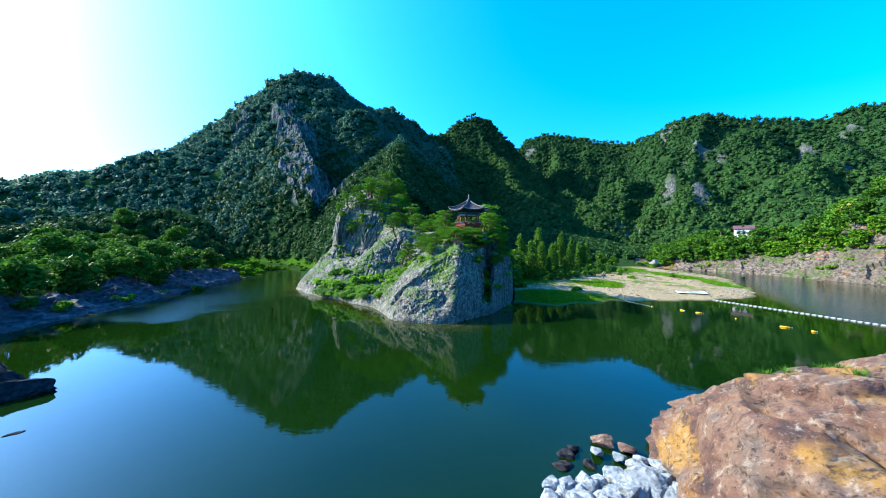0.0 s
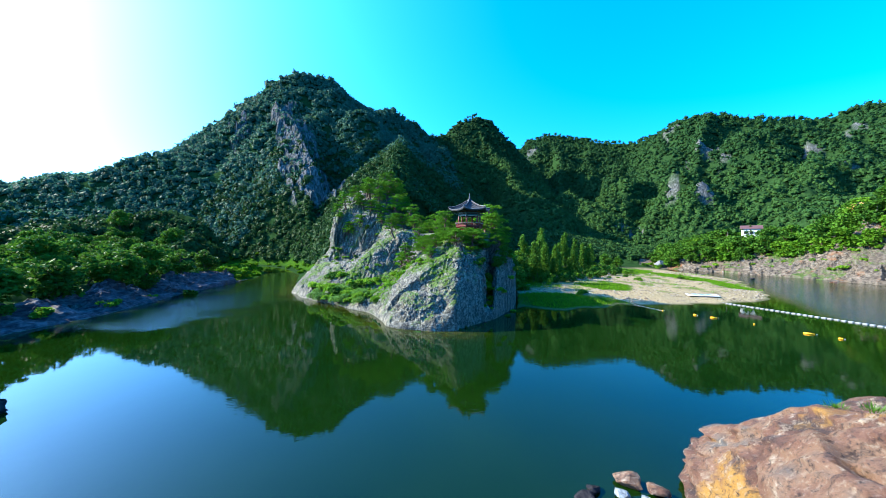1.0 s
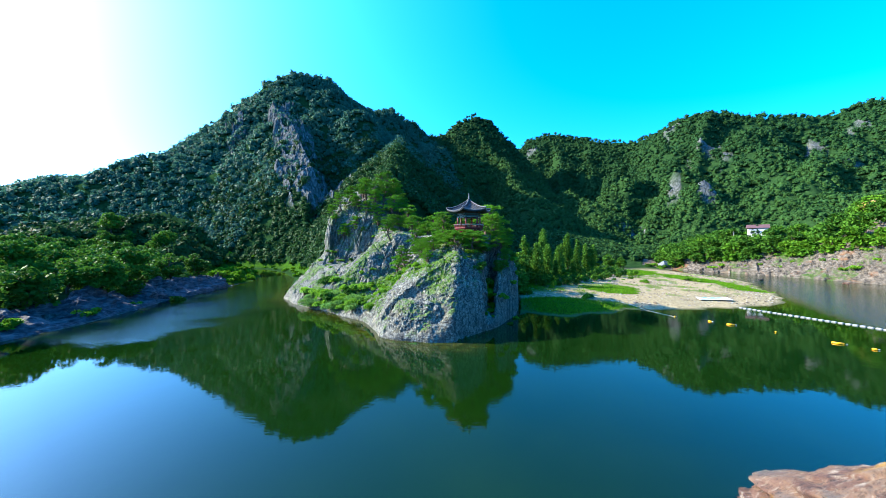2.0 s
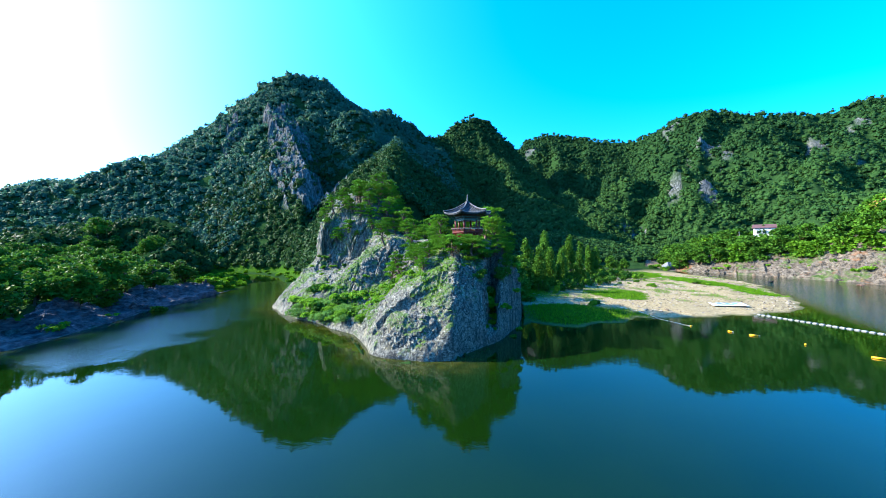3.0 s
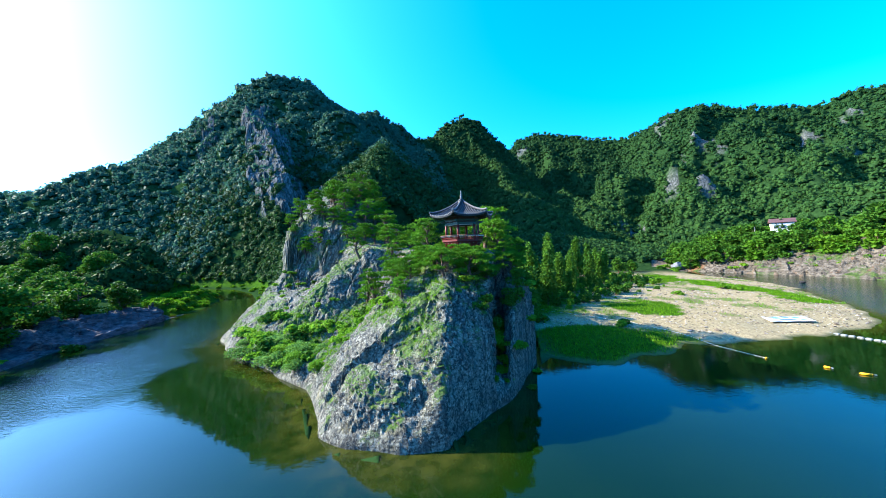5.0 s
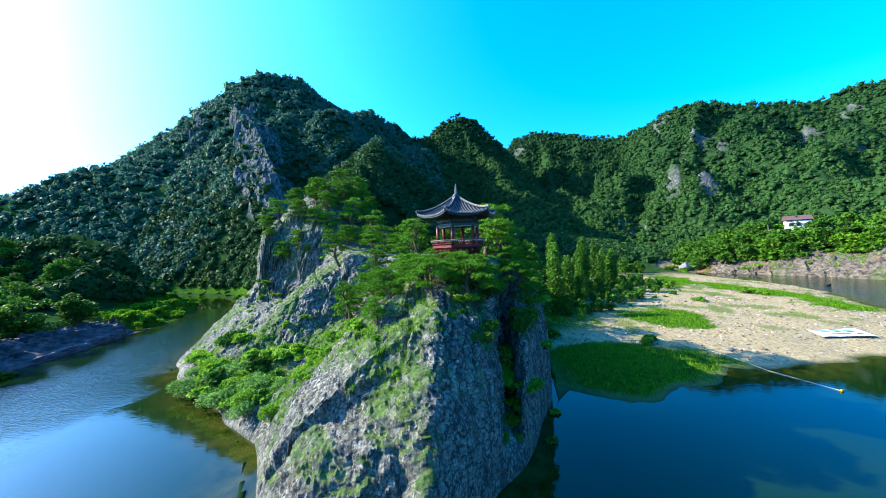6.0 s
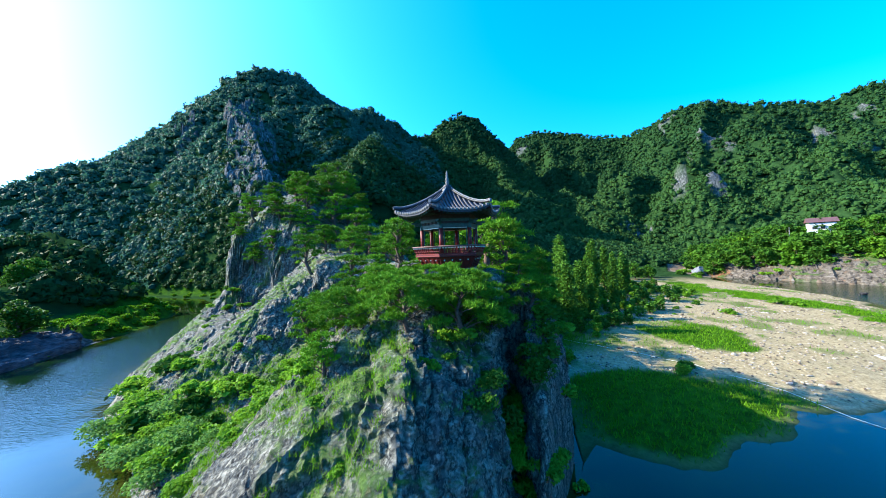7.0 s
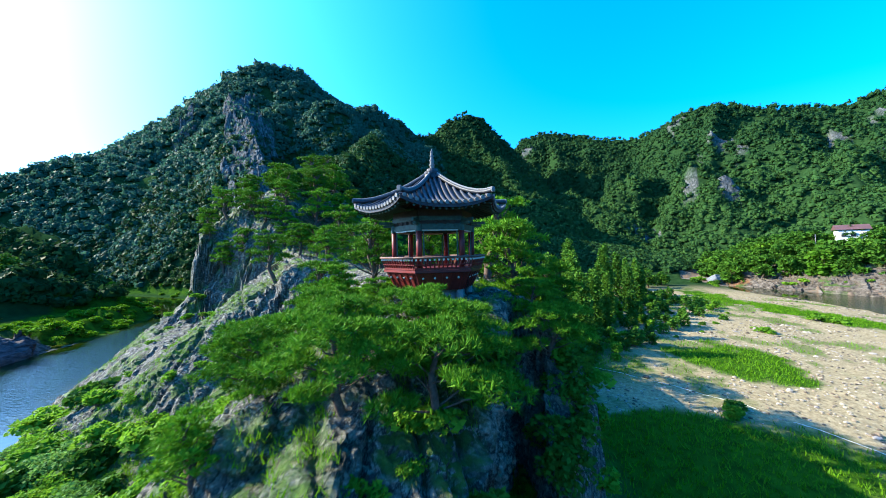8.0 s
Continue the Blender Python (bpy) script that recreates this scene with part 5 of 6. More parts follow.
near_house = [(113.5, 128.4), (112.0, 130.5), (115.2, 126.2), (110.5, 132.5), (116.8, 128.0), (108.5, 131.0)]
set_out(RBROADS, [(hx, hy, (19.9 - hz) / 8.2) for (hx, hy), hz in zip(near_house, ground_at([q[0] for q in near_house], [q[1] for q in near_house]))], "trees on the east bank", g, 0.95, 1.05)
set_out([copy_thing(t, Matrix()) for t in RBROADS], right_sites, "trees on the east bank", g, 1.0, 1.45)

POPLARS = [poplar("poplar_tree", h, s, "slender upright green poplar on the sandbank") for h, s in ((8.0, 41), (9.5, 42), (7.0, 43))]
pop_sites = [(23, 84, 0.9), (26, 88, 1.0), (28.5, 90, 0.9), (31, 96, 1.0), (21.5, 82, 1.0), (24, 90, 1.1), (27, 97, 1.1), (29.5, 104, 1.15), (33, 100, 1.0), (36, 108, 1.2), (40, 113, 1.2), (43, 106, 1.0), (45, 118, 1.2), (30, 92, 0.8), (34, 93, 0.7), (49, 121, 1.2), (38, 101, 0.8),
             (25, 101, 1.2), (22, 95, 1.2), (32, 112, 1.3), (47, 112, 1.0), (53, 124, 1.2)]
set_out(POPLARS, pop_sites, "poplars on the sandbank", g, 1.15, 1.5)
WOODS = [broad_tree("shore_tree", h, w, s, M_LEAF, "dark green tree in the shade behind the crag") for h, w, s in ((8.0, 4.0, 51), (6.5, 3.8, 52))]
shore_sites = [(15, 72), (17, 80), (16.5, 88), (18, 96), (14, 100), (20, 106), (11, 112), (25, 112), (18, 118), (33, 122), (26, 126), (42, 128), (50, 134), (10, 124), (16, 76), (19.5, 86), (22, 100), (28, 106), (15, 106), (23, 118), (31, 118), (38, 118), (30, 130), (44, 136), (12, 94), (13, 84), (26, 114), (36, 126), (48, 128), (58, 136), (66, 140), (74, 146), (36, 136), (20, 136)]
shore_sites += scatter(g, 14, 13, 36, 78, 112, lambda x, y: crag_height(np.array(x), np.array(y))[1] < -0.5 and x < 20 + 0.42 * (y - 76), 3.2)
set_out(WOODS, shore_sites, "trees behind the crag", g, 0.8, 1.15)

REEDS = [bush("reed_clump", 0.9, 2.2, 71, M_LEAF, "tall green reed clump on the sandbank", 0.3, 200), bush("reed_clump", 0.8, 1.7, 72, M_BRIGHT, "tall green reed clump on the sandbank", 0.3, 200)]
set_out(REEDS, scatter(g, 140, 22, 60, 80, 126, lambda x, y: -8 < y - 86 - 0.8 * (x - 24) < 14, 1.4), "reeds on the sandbank", g, 0.9, 1.5)
BUSHES = [bush("bush", 1.4, 1.2, 64, M_BRIGHT, "round bright green bush on the rocky shore"), bush("bush", 1.3, 1.2, 61, M_LEAF, "round green bush on the rocky shore"), bush("bush", 1.1, 1.0, 62, M_BRIGHT, "bright green bush on the rocky shore"), bush("bush", 1.5, 1.0, 63, M_BRIGHT, "spreading light green bush by the water")]
bush_sites = [(92, 149, 1.4), (95, 151, 1.5), (98, 153, 1.5), (101, 155, 1.6), (90, 144, 1.2), (104, 158, 1.6), (97, 158, 1.6), (8.2, 49.8, 0.6), (9.0, 51.2, 0.7), (10.0, 52.8, 0.7), (10.6, 54.4, 0.8), (11.4, 56.6, 0.8), (12.0, 58.8, 0.9), (12.4, 61, 1.0), (12.8, 63, 1.0), (7.2, 48.6, 0.5), (6.0, 47.8, 0.5), (9.4, 50.2, 0.5), (11.0, 53.6, 0.6), (8.0, 51.6, 0.7), (9.6, 55.0, 0.8), (90, 152, 1.6), (93, 156, 1.6), (96, 160, 1.6), (91, 147, 1.2), (-20.5, 65.5, 1.6), (-16.8, 58.6, 1.4), (-18.4, 59.8, 1.5), (-14.2, 56.4, 1.3), (-12.0, 55.6, 1.1), (-10.8, 54.6, 0.9), (-12.4, 57.4, 1.3), (7.6, 50.6, 0.8), (8.6, 52.2, 0.8), (9.6, 53.6, 0.8), (10.6, 55.8, 0.8), (11.2, 58.4, 0.9), (5.6, 49.2, 0.7), (3.4, 48.6, 0.6), (7.0, 49.4, 0.6), (-3.0, 52.4, 0.8), (-5.0, 54.8, 0.8), (-9.0, 60.2, 1.2), (-13, 61.5, 1.2), (-18, 64, 1.3), (-14.6, 60, 1.3), (-21.5, 63.5, 1.5), (-23.5, 66, 1.5), (-19, 61.5, 1.6), (-17.3, 60.3, 1.5), (-15.4, 58.6, 1.5), (-13.8, 57.6, 1.1), (-16, 62, 1.1), (-12.5, 59, 1.0), (-10, 57.5, 0.8), (-8.2, 58.5, 0.9), (-11, 61.5, 1.0), (-6.5, 56.5, 0.8),
              (-7, 60.5, 1.1), (-4.6, 57.5, 0.9), (-13.6, 64.5, 0.8), (-3.8, 54.6, 0.7), (-1.4, 51.2, 0.6), (4.4, 50.4, 0.7), (6.5, 51.2, 0.8), (8.5, 54.0, 0.9), (9.8, 56.6, 0.9), (-22.5, 80.8, 0.7), (-18, 80.2, 0.6), (-20, 81, 0.7), (-15, 81.4, 0.8), (-24.5, 82.5, 0.7), (-24, 80, 0.7), (-26, 83, 0.8), (-15, 78, 0.8), (-19, 77, 0.6),
              (26.5, 66.5, 1.2), (27.5, 67.8, 0.9), (64.3, 94.1, 1.5), (65.4, 93.2, 1.2), (49.3, 87.5, 1.0), (49.8, 95, 0.8), (52, 98, 0.5), (47, 93, 0.5), (55, 100, 0.5), (44, 92, 0.6), (41, 88, 0.5), (50, 90, 0.45), (36, 86, 0.5), (40, 96, 0.6), (37, 98, 0.8), (42, 100, 0.9), (35, 104, 1.0), (46, 104, 0.9),
              (30, 88, 0.9), (27, 84, 0.9), (24, 79, 0.9), (-50, 70, 1.2), (-51, 62, 1.2), (-49, 53, 1.3), (-49, 45, 1.4), (-50, 41, 1.5), (-57, 92, 1.4), (-58, 99, 1.4),
              (-54, 84, 1.2), (-76, 132, 1.6), (33, 98, 1.3), (36, 95, 1.2), (39, 104, 1.4), (43, 109, 1.4), (47, 108, 1.2), (31, 101, 1.4), (28, 95, 1.3), (26, 90, 1.3), (50, 113, 1.3), (22, 86, 1.3), (41, 98, 1.0), (45, 100, 0.8)]
FRESH = [bush("willow_shrub", 1.6, 1.3, 65, M_GRASS, "light green willow shrub on the gravel point", 0.3, 120), bush("willow_shrub", 1.3, 1.0, 66, M_GRASS, "light green willow shrub on the gravel point", 0.3, 120)]
set_out(FRESH, scatter(g, 70, -84, -50, 95, 138, lambda x, y: 0.5 < signed(np.array(x), np.array(y), LEFT_BANK) < 12, 1.6), "shrubs on the west point", g, 1.0, 1.6)
set_out(FRESH, scatter(g, 26, -100, -42, 108, 178, lambda x, y: 0.8 < signed(np.array(x), np.array(y), MIDDLE_LAND) < 8, 3.0), "shrubs along the far shore", g, 1.0, 1.6)
WILLOWS = [bush("willow_bush", 2.0, 1.7, k, m, t, 0.14, 400) for k, m, t in ((91, M_SAGE, "rounded grey-green willow bush at the water's edge"), (92, M_SAGE, "spreading grey-green willow bush at the water's edge"), (93, M_BRIGHT, "bright yellow-green bush at the water's edge"))]
set_out(WILLOWS, [(-20.6, 60.9, 1.35), (-18.2, 59.3, 1.2), (-9.2, 52.6, 0.9), (-16.4, 57.9, 1.3), (-14.6, 56.6, 1.25), (-12.2, 55.2, 1.1), (-13.0, 57.2, 1.2), (-11.4, 53.9, 1.1), (-15.2, 59.0, 1.1), (-17.0, 60.6, 1.1), (-10.6, 56.0, 0.9), (-19.2, 61.9, 1.1), (-22.0, 63.2, 0.9)], "willow bushes on the crag's shore", g, 0.9, 1.1, sink=0.2)
RIM_SHRUBS = [bush("rim_shrub", 1.4, 1.3, k, M_LEAF, "dark green shrub hanging over the crag's shaded wall", 0.2, 230) for k in (96, 97)]
set_out(RIM_SHRUBS, [(5.0, 48.2, 0.7), (5.7, 49.2, 0.9), (6.2, 50.6, 1.0), (8.5, 51.8, 0.9), (8.9, 52.8, 1.0), (9.3, 53.8, 1.0), (9.8, 55.0, 1.1), (10.6, 56.6, 1.1), (5.9, 51.8, 1.1), (8.2, 54.6, 1.2), (11.2, 58.6, 1.2), (6.4, 52.6, 1.0)], "shrubs on the crag's east rim", g, 0.9, 1.1, sink=0.15)
CRAG_SHRUBS = [bush("crag_shrub", 1.0, 0.8, k, M_BRIGHT, "small bright green shrub on a ledge of the crag", 0.17, 330) for k in (94, 95)]
set_out(CRAG_SHRUBS, [(-6.4, 52.4, 0.9), (-5.2, 53.4, 1.1), (-4.4, 54.6, 1.2), (-3.6, 55.8, 1.1), (-7.2, 53.6, 1.0), (-1.6, 49.8, 0.6), (-0.8, 48.4, 0.6), (0.4, 46.6, 0.5), (-2.4, 51.2, 0.8), (-8.2, 55.4, 1.1), (-6.0, 56.2, 1.2), (-4.8, 58.2, 1.2), (-7.4, 58.2, 1.2), (-9.4, 58.0, 1.1), (-10.4, 60.4, 1.2), (-8.0, 62.2, 1.2), (-12.8, 62.4, 1.0), (-15.6, 63.8, 0.9), (-11.6, 65.2, 1.0), (-18.6, 67.0, 0.7), (-21.4, 72.2, 0.7), (-19.0, 75.5, 0.9), (-24.0, 77.4, 0.8), (-16.0, 77.0, 1.0), (-13.2, 75.0, 1.1), (1.9, 47.6, 0.5), (3.0, 48.6, 0.5), (4.2, 49.4, 0.5), (-26.6, 80.8, 1.3), (-22.6, 84.8, 0.9), (-19.4, 82.9, 0.8), (-25.4, 85.4, 0.9)], "shrubs on the crag's ledges", g, 0.85, 1.15, sink=0.15)
bush_sites += scatter(g, 56, 96, 124, 70, 140, lambda x, y: 2.0 < signed(np.array(x), np.array(y), RIGHT_BANK) < 9, 2.2)
set_out(BUSHES, [(s[0], s[1], s[2] if len(s) > 2 else 1.2) for s in bush_sites], "bushes on the shores", g, 0.85, 1.2)


def blades(sites_xy, h, mat, name, label, lean=0.35):
    """Many grass blades in one mesh."""
    k = len(sites_xy)
    x, y = sites_xy[:, 0], sites_xy[:, 1]
    z = ground_at(x, y)
    a = RNG.uniform(0, 6.28, k)
    hh = h * RNG.uniform(0.5, 1.4, k)
    p = np.stack([x * S, y * S, z - 0.05], -1)
    side = np.stack([np.cos(a), np.sin(a), 0 * a], -1) * (hh * 0.14)[:, None]
    tip = p + np.stack([RNG.normal(size=k) * lean * hh, RNG.normal(size=k) * lean * hh, hh], -1)
    v = np.stack([p - side, p + side, tip], 1).reshape(-1, 3)
    return tagged(new(name, mesh_np(name, v, np.arange(3 * k).reshape(-1, 3), mat, False)), label, "grass", kind="stuff")


xy = np.stack([RNG.uniform(12, 90, 260000), RNG.uniform(55, 125, 260000)], 1)
keep = beach_grass(xy[:, 0], xy[:, 1]) * land(xy[:, 0], xy[:, 1])[1] > RNG.uniform(0.35, 1.0, len(xy))
blades(xy[keep][:46000], 0.4, M_GRASS, "beach_grass", "bright green grass in patches on the sandbank")
# grass on the crag's ledges, rooted on the rock itself
flat = pts.reshape(-1, 3)
weight = (c_grass * (cy < 92) * (c_sd > 0.8)).reshape(-1)
pick = RNG.choice(len(flat), 4600, p=weight / weight.sum())
root = np.repeat(flat[pick], 17, axis=0)
root = root + RNG.normal(size=root.shape) * (0.14, 0.14, 0.02)
k = len(root)
a, hh = RNG.uniform(0, 6.28, k), 0.21 * RNG.uniform(0.5, 1.4, k)
side = np.stack([np.cos(a), np.sin(a), 0 * a], -1) * (hh * 0.1)[:, None]
tip = root + np.stack([RNG.normal(size=k) * 0.5 * hh, RNG.normal(size=k) * 0.5 * hh, hh], -1)
root = root - (0, 0, 0.06)
v = np.stack([root - side, root + side, tip], 1).reshape(-1, 3)
tagged(new("crag_grass", mesh_np("crag_grass", v, np.arange(3 * k).reshape(-1, 3), M_GRASS, False)), "tufts of bright green grass on the crag's ledges", "grass", kind="stuff")

# pebbles on the sandbank
v0, f0 = ico(1)
x, y = RNG.uniform(14, 88, 22000), RNG.uniform(57, 120, 22000)
k = (land(x, y)[1] > 0.8) & (beach_grass(x, y) < 0.3) & (signed(x, y, MIDDLE_LAND) > 0.3) & (crag_height(x, y)[1] < -0.5) & (fbm(x / 9, y / 9, 3.3, 3) > RNG.uniform(-0.5, 0.4, 22000))
x, y = x[k][:9000], y[k][:9000]
r = RNG.uniform(0.05, 0.2, len(x)) * np.where(RNG.uniform(size=len(x)) > 0.95, 2.0, 1.0)
v = v0[None] * r[:, None, None] * RNG.uniform(0.6, 1.3, (len(x), 1, 3)) * (1, 1, 0.6) * RNG.uniform(0.8, 1.2, (len(x), len(v0), 1)) + np.stack([x * S, y * S, ground_at(x, y) + r * 0.2], -1)[:, None]
f = (f0[None] + (np.arange(len(x)) * len(v0))[:, None, None]).reshape(-1, 3)
tagged(new("pebbles", mesh_np("pebbles", v.reshape(-1, 3), f, M_PEBBLE, False)), "scattered grey and buff pebbles on the sandbank", "pebbles", kind="stuff")

# ---- stones, crossing, ropes and houses ----
def stone_mesh(name, seed, mat, planes=15, sub=3, rough=0.05):
    """An angular stone: a ball cut by planes and roughened."""
    g = np.random.RandomState(seed)
    v, f = ico(sub)
    n = g.normal(size=(planes, 3))
    n /= np.linalg.norm(n, axis=1)[:, None]
    lim = g.uniform(0.4, 0.75, planes)
    dot = v @ n.T
    k = np.min(np.where(dot > 0.05, lim / np.maximum(dot, 0.05), 9), axis=1)
    v = v * np.minimum(k, 1.0)[:, None]
    v = v * (1 + rough * fbm(v[:, 0] * 3 + seed, v[:, 1] * 3, v[:, 2] * 3, 3))[:, None]
    return mesh_np(name, v, f, mat, False)


def place(ob, x, y, z, size, turn=0.0, tip=0.0):
    ob.matrix_basis = Matrix.Translation((x * S, y * S, z)) @ Matrix.Rotation(turn, 4, "Z") @ Matrix.Rotation(tip, 4, "X") @ Matrix.Diagonal((*size, 1))
    return ob


# the great boulder
BX, BY, BR = 15.4, 12.6, (6.0, 9.0, 5.65)
th, ph = np.meshgrid(np.linspace(0, 2 * np.pi, 280, endpoint=False), np.linspace(0.0, 0.62 * np.pi, 120))
ux, uy, uz = np.sin(ph) * np.cos(th), np.sin(ph) * np.sin(th), np.cos(ph)
q = (np.abs(ux) ** 2.7 + np.abs(uy) ** 2.7 + np.abs(uz) ** 2.7) ** (-1 / 2.7)
px, py, pz = ux * q * BR[0], uy * q * BR[1], uz * q * BR[2]
c, s = math.cos(radians(-24)), math.sin(radians(-24))
px, py = c * px - s * py, s * px + c * py
lay = px * 0.5 + pz * 0.8 - py * 0.2
k = 1 + 0.1 * fbm(px / 4, py / 4, pz / 4, 3) + 0.05 * ridged(px / 2.2, py / 2.2, pz / 2.2, 4) + 0.022 * gnoise(lay * 2.2, py * 0.3, px * 0.3) + 0.012 * fbm(px * 2.5, py * 2.5, pz * 2.5, 3)
k = k + 0.07 * blocks(lay / 1.5, py / 3, px / 3) + 0.03 * blocks(lay / 0.5, py / 1.3, px / 1.3) + 0.012 * blocks(lay / 0.2, py / 0.6, px / 0.6)
k = k - 0.05 * np.exp(-(np.abs(gnoise(lay * 0.5, py * 0.25, 3.3)) / 0.035) ** 2)
wx, wy = BX + px * k, BY + py * k
bv = np.stack([wx, wy, pz * k * (1 - 0.85 * sstep(11.5, 22.5, wy - 0.25 * (wx - 12)))], -1).reshape(-1, 3) * S
tagged(new("boulder", mesh_np("boulder", bv, grid_faces(*px.shape, wrap=True)[:, ::-1], M_BOULDER)), "huge weathered ochre and grey boulder at the water's edge", "boulder")

g = np.random.RandomState(5)
STONES = [stone_mesh("quarry_stone", s, M_PALE) for s in range(6)]
DARKS = [stone_mesh("shore_stone", 20 + s, M_WETROCK_SHADE) for s in range(3)]
OCHRES = [stone_mesh("shore_stone", 30 + s, M_BOULDER) for s in range(2)]
for i in range(96):
    t = g.uniform()
    x, y = 4.2 + 7.0 * t + g.uniform(-0.3, 0.9), 13.2 + 2.6 * t + g.uniform(-1.6, 0.9)
    r = g.uniform(0.35, 0.95) * (1.5 if i % 7 == 0 else 1.0)
    ob = tagged(new("quarry_stone", STONES[i % 6]), "pale angular quarry stone in a heap on the shore", "stone", "pale stones on the shore")
    place(ob, x, y, 0.35 + 0.45 * max(0, 15 - y) * 0.5 + g.uniform(0, 0.35), (r, r * g.uniform(0.7, 1.0), r * g.uniform(0.55, 0.8)), g.uniform(0, 6.28), g.uniform(-0.4, 0.4))
for i in range(30):
    t = g.uniform()
    x, y, r = 9.2 + 2.4 * t + g.uniform(-0.8, 0.4), 14.9 - 3.0 * t + g.uniform(-0.9, 0.3), g.uniform(0.4, 0.9)
    ob = tagged(new("quarry_stone", STONES[i % 6]), "pale angular quarry stone in a heap on the shore", "stone", "pale stones on the shore")
    place(ob, x, y, 0.5 + 1.3 * t + g.uniform(0, 0.4), (r, r * g.uniform(0.7, 1.0), r * g.uniform(0.55, 0.8)), g.uniform(0, 6.28), g.uniform(-0.4, 0.4))
for i, (x, y, r, m) in enumerate(((7.9, 17.0, 0.55, STONES), (8.7, 16.6, 0.5, STONES), (8.5, 17.8, 0.8, OCHRES), (9.3, 17.2, 0.55, OCHRES), (8.9, 15.9, 0.45, OCHRES), (7.2, 16.2, 0.45, DARKS), (6.4, 17.0, 0.7, DARKS), (6.0, 16.2, 0.6, DARKS),
                                  (7.0, 17.4, 0.5, DARKS), (9.6, 16.4, 0.5, STONES))):
    lab = {id(STONES): "pale angular stone at the water's edge", id(OCHRES): "ochre stone lying at the water's edge", id(DARKS): "dark wet stone half under water"}[id(m)]
    ob = tagged(new("shore_stone", m[i % len(m)]), lab, "stone", "stones at the water's edge")
    place(ob, x, y, 0.05 if m is DARKS else 0.25, (r * 1.3, r, r * 0.6), g.uniform(0, 6.28), 0.1)
for x, y, sx, sy, sz, t in ((-29.6, 22.6, 6.0, 4.0, 3.0, 0.5), (-26.4, 22.6, 4.4, 2.6, 1.5, 0.9), (-35, 25.5, 6.0, 4.0, 3.6, 0.2), (-20.9, 18.2, 0.7, 0.25, 0.12, 0.6)):
    ob = tagged(new("dark_rock", stone_mesh("dark_rock", int(sx * 10), M_WETROCK_SHADE, 14, 4, 0.16)), "wet rock rising out of the river, backlit shade in its colour", "rock", "dark rocks by the west shore")
    place(ob, x, y, 0.0, (sx, sy, sz), t)
for x, y, r, m, lab in ((118.6 / S, 103.5 / S, 2.6, STONES, "pale grey boulder standing on the rocky bank"), (86.5, 118.0, 1.6, DARKS, "low dark rock in the shallow river"), (88.0, 117.4, 1.0, DARKS, "low dark rock in the shallow river"),
                        (92.5, 104.0, 1.3, DARKS, "low dark rock in the shallow river"), (105.0, 94.0, 1.5, OCHRES, "ochre rock lying in the river")):
    ob = tagged(new("river_rock", m[0]), lab, "rock", "rocks in the side channel")
    place(ob, x, y, 0.2 if m is not STONES else float(ground_at(x, y)[0]) + 1.0, (r, r * 0.8, r * (0.9 if m is STONES else 0.45)), x)

# stepping stones
slab = bmesh.new()
box(slab, (0.6, 0.66, 0.5), Matrix.Translation((0, 0, -0.08)), 0.07)
first = part("stepping_stone", slab, M_CONCRETE, None)
tagged(first, "squared pale concrete stepping stone in a row across the river", "stepping stone", "stepping stones")
a, b = Vector((48.6 * S, 62.3 * S, 0.02)), Vector((57.2 * S, 37.0 * S, 0.02))
count = 44
for i in range(count):
    p = a.lerp(b, i / (count - 1))
    m = Matrix.Translation(p + Vector((g.uniform(-0.05, 0.05), g.uniform(-0.05, 0.05), 0))) @ Matrix.Rotation(radians(18 + g.uniform(-4, 4)), 4, "Z")
    if i:
        copy_thing(first, m)
    else:
        first.matrix_basis = m

# floats and ropes
def capsule(bm, length, r):
    for z0, z1, r0, r1 in ((-length / 2, -length / 2 + r * 0.7, r * 0.45, r), (-length / 2 + r * 0.7, length / 2 - r * 0.7, r, r), (length / 2 - r * 0.7, length / 2, r, r * 0.45)):
        rod(bm, (z0, 0, 0), (z1, 0, 0), r0, r1, 14)
    return bm


def buoy(x, y, length, turn):
    top = empty("buoy", pose(x * S, y * S, 0.1, 0, 0, turn), "yellow plastic float on a line across the river", "buoy", "floats on the line")
    part("float_body", capsule(bmesh.new(), length * 0.8, 0.13), M_YELLOW, top, smooth=True)
    part("eyelet", rod(bmesh.new(), (length / 2 - 0.02, 0, 0), (length / 2 + 0.16, 0, 0), 0.05, 0.05, 8), M_STEEL, top)


for x, y, ln, t in ((33.8, 54.4, 0.45, 20), (36.4, 51.5, 0.7, -60), (37.6, 49.7, 1.3, -30), (39.7, 46.0, 0.5, 40), (41.7, 41.6, 1.5, -40), (42.9, 39.6, 0.6, -50)):
    buoy(x, y, ln, t)


def rope(points, label, r=0.035):
    pts = []
    for (x0, y0, z0), (x1, y1, z1) in zip(points[:-1], points[1:]):
        for t in np.linspace(0, 1, 6, endpoint=False):
            pts.append((x0 + (x1 - x0) * t, y0 + (y1 - y0) * t, z0 + (z1 - z0) * t - 0.12 * math.sin(math.pi * t) * (z0 > 1)))
    pts.append(points[-1])
    tagged(new("rope", mesh_np("rope", *tube_np(np.array(pts), [r] * len(pts), 6), M_ROPE)), label, "rope", "ropes by the river")


def on_ground(x, y, up=0.06):
    return (x * S, y * S, max(0.06, float(ground_at(x, y)[0]) + up))


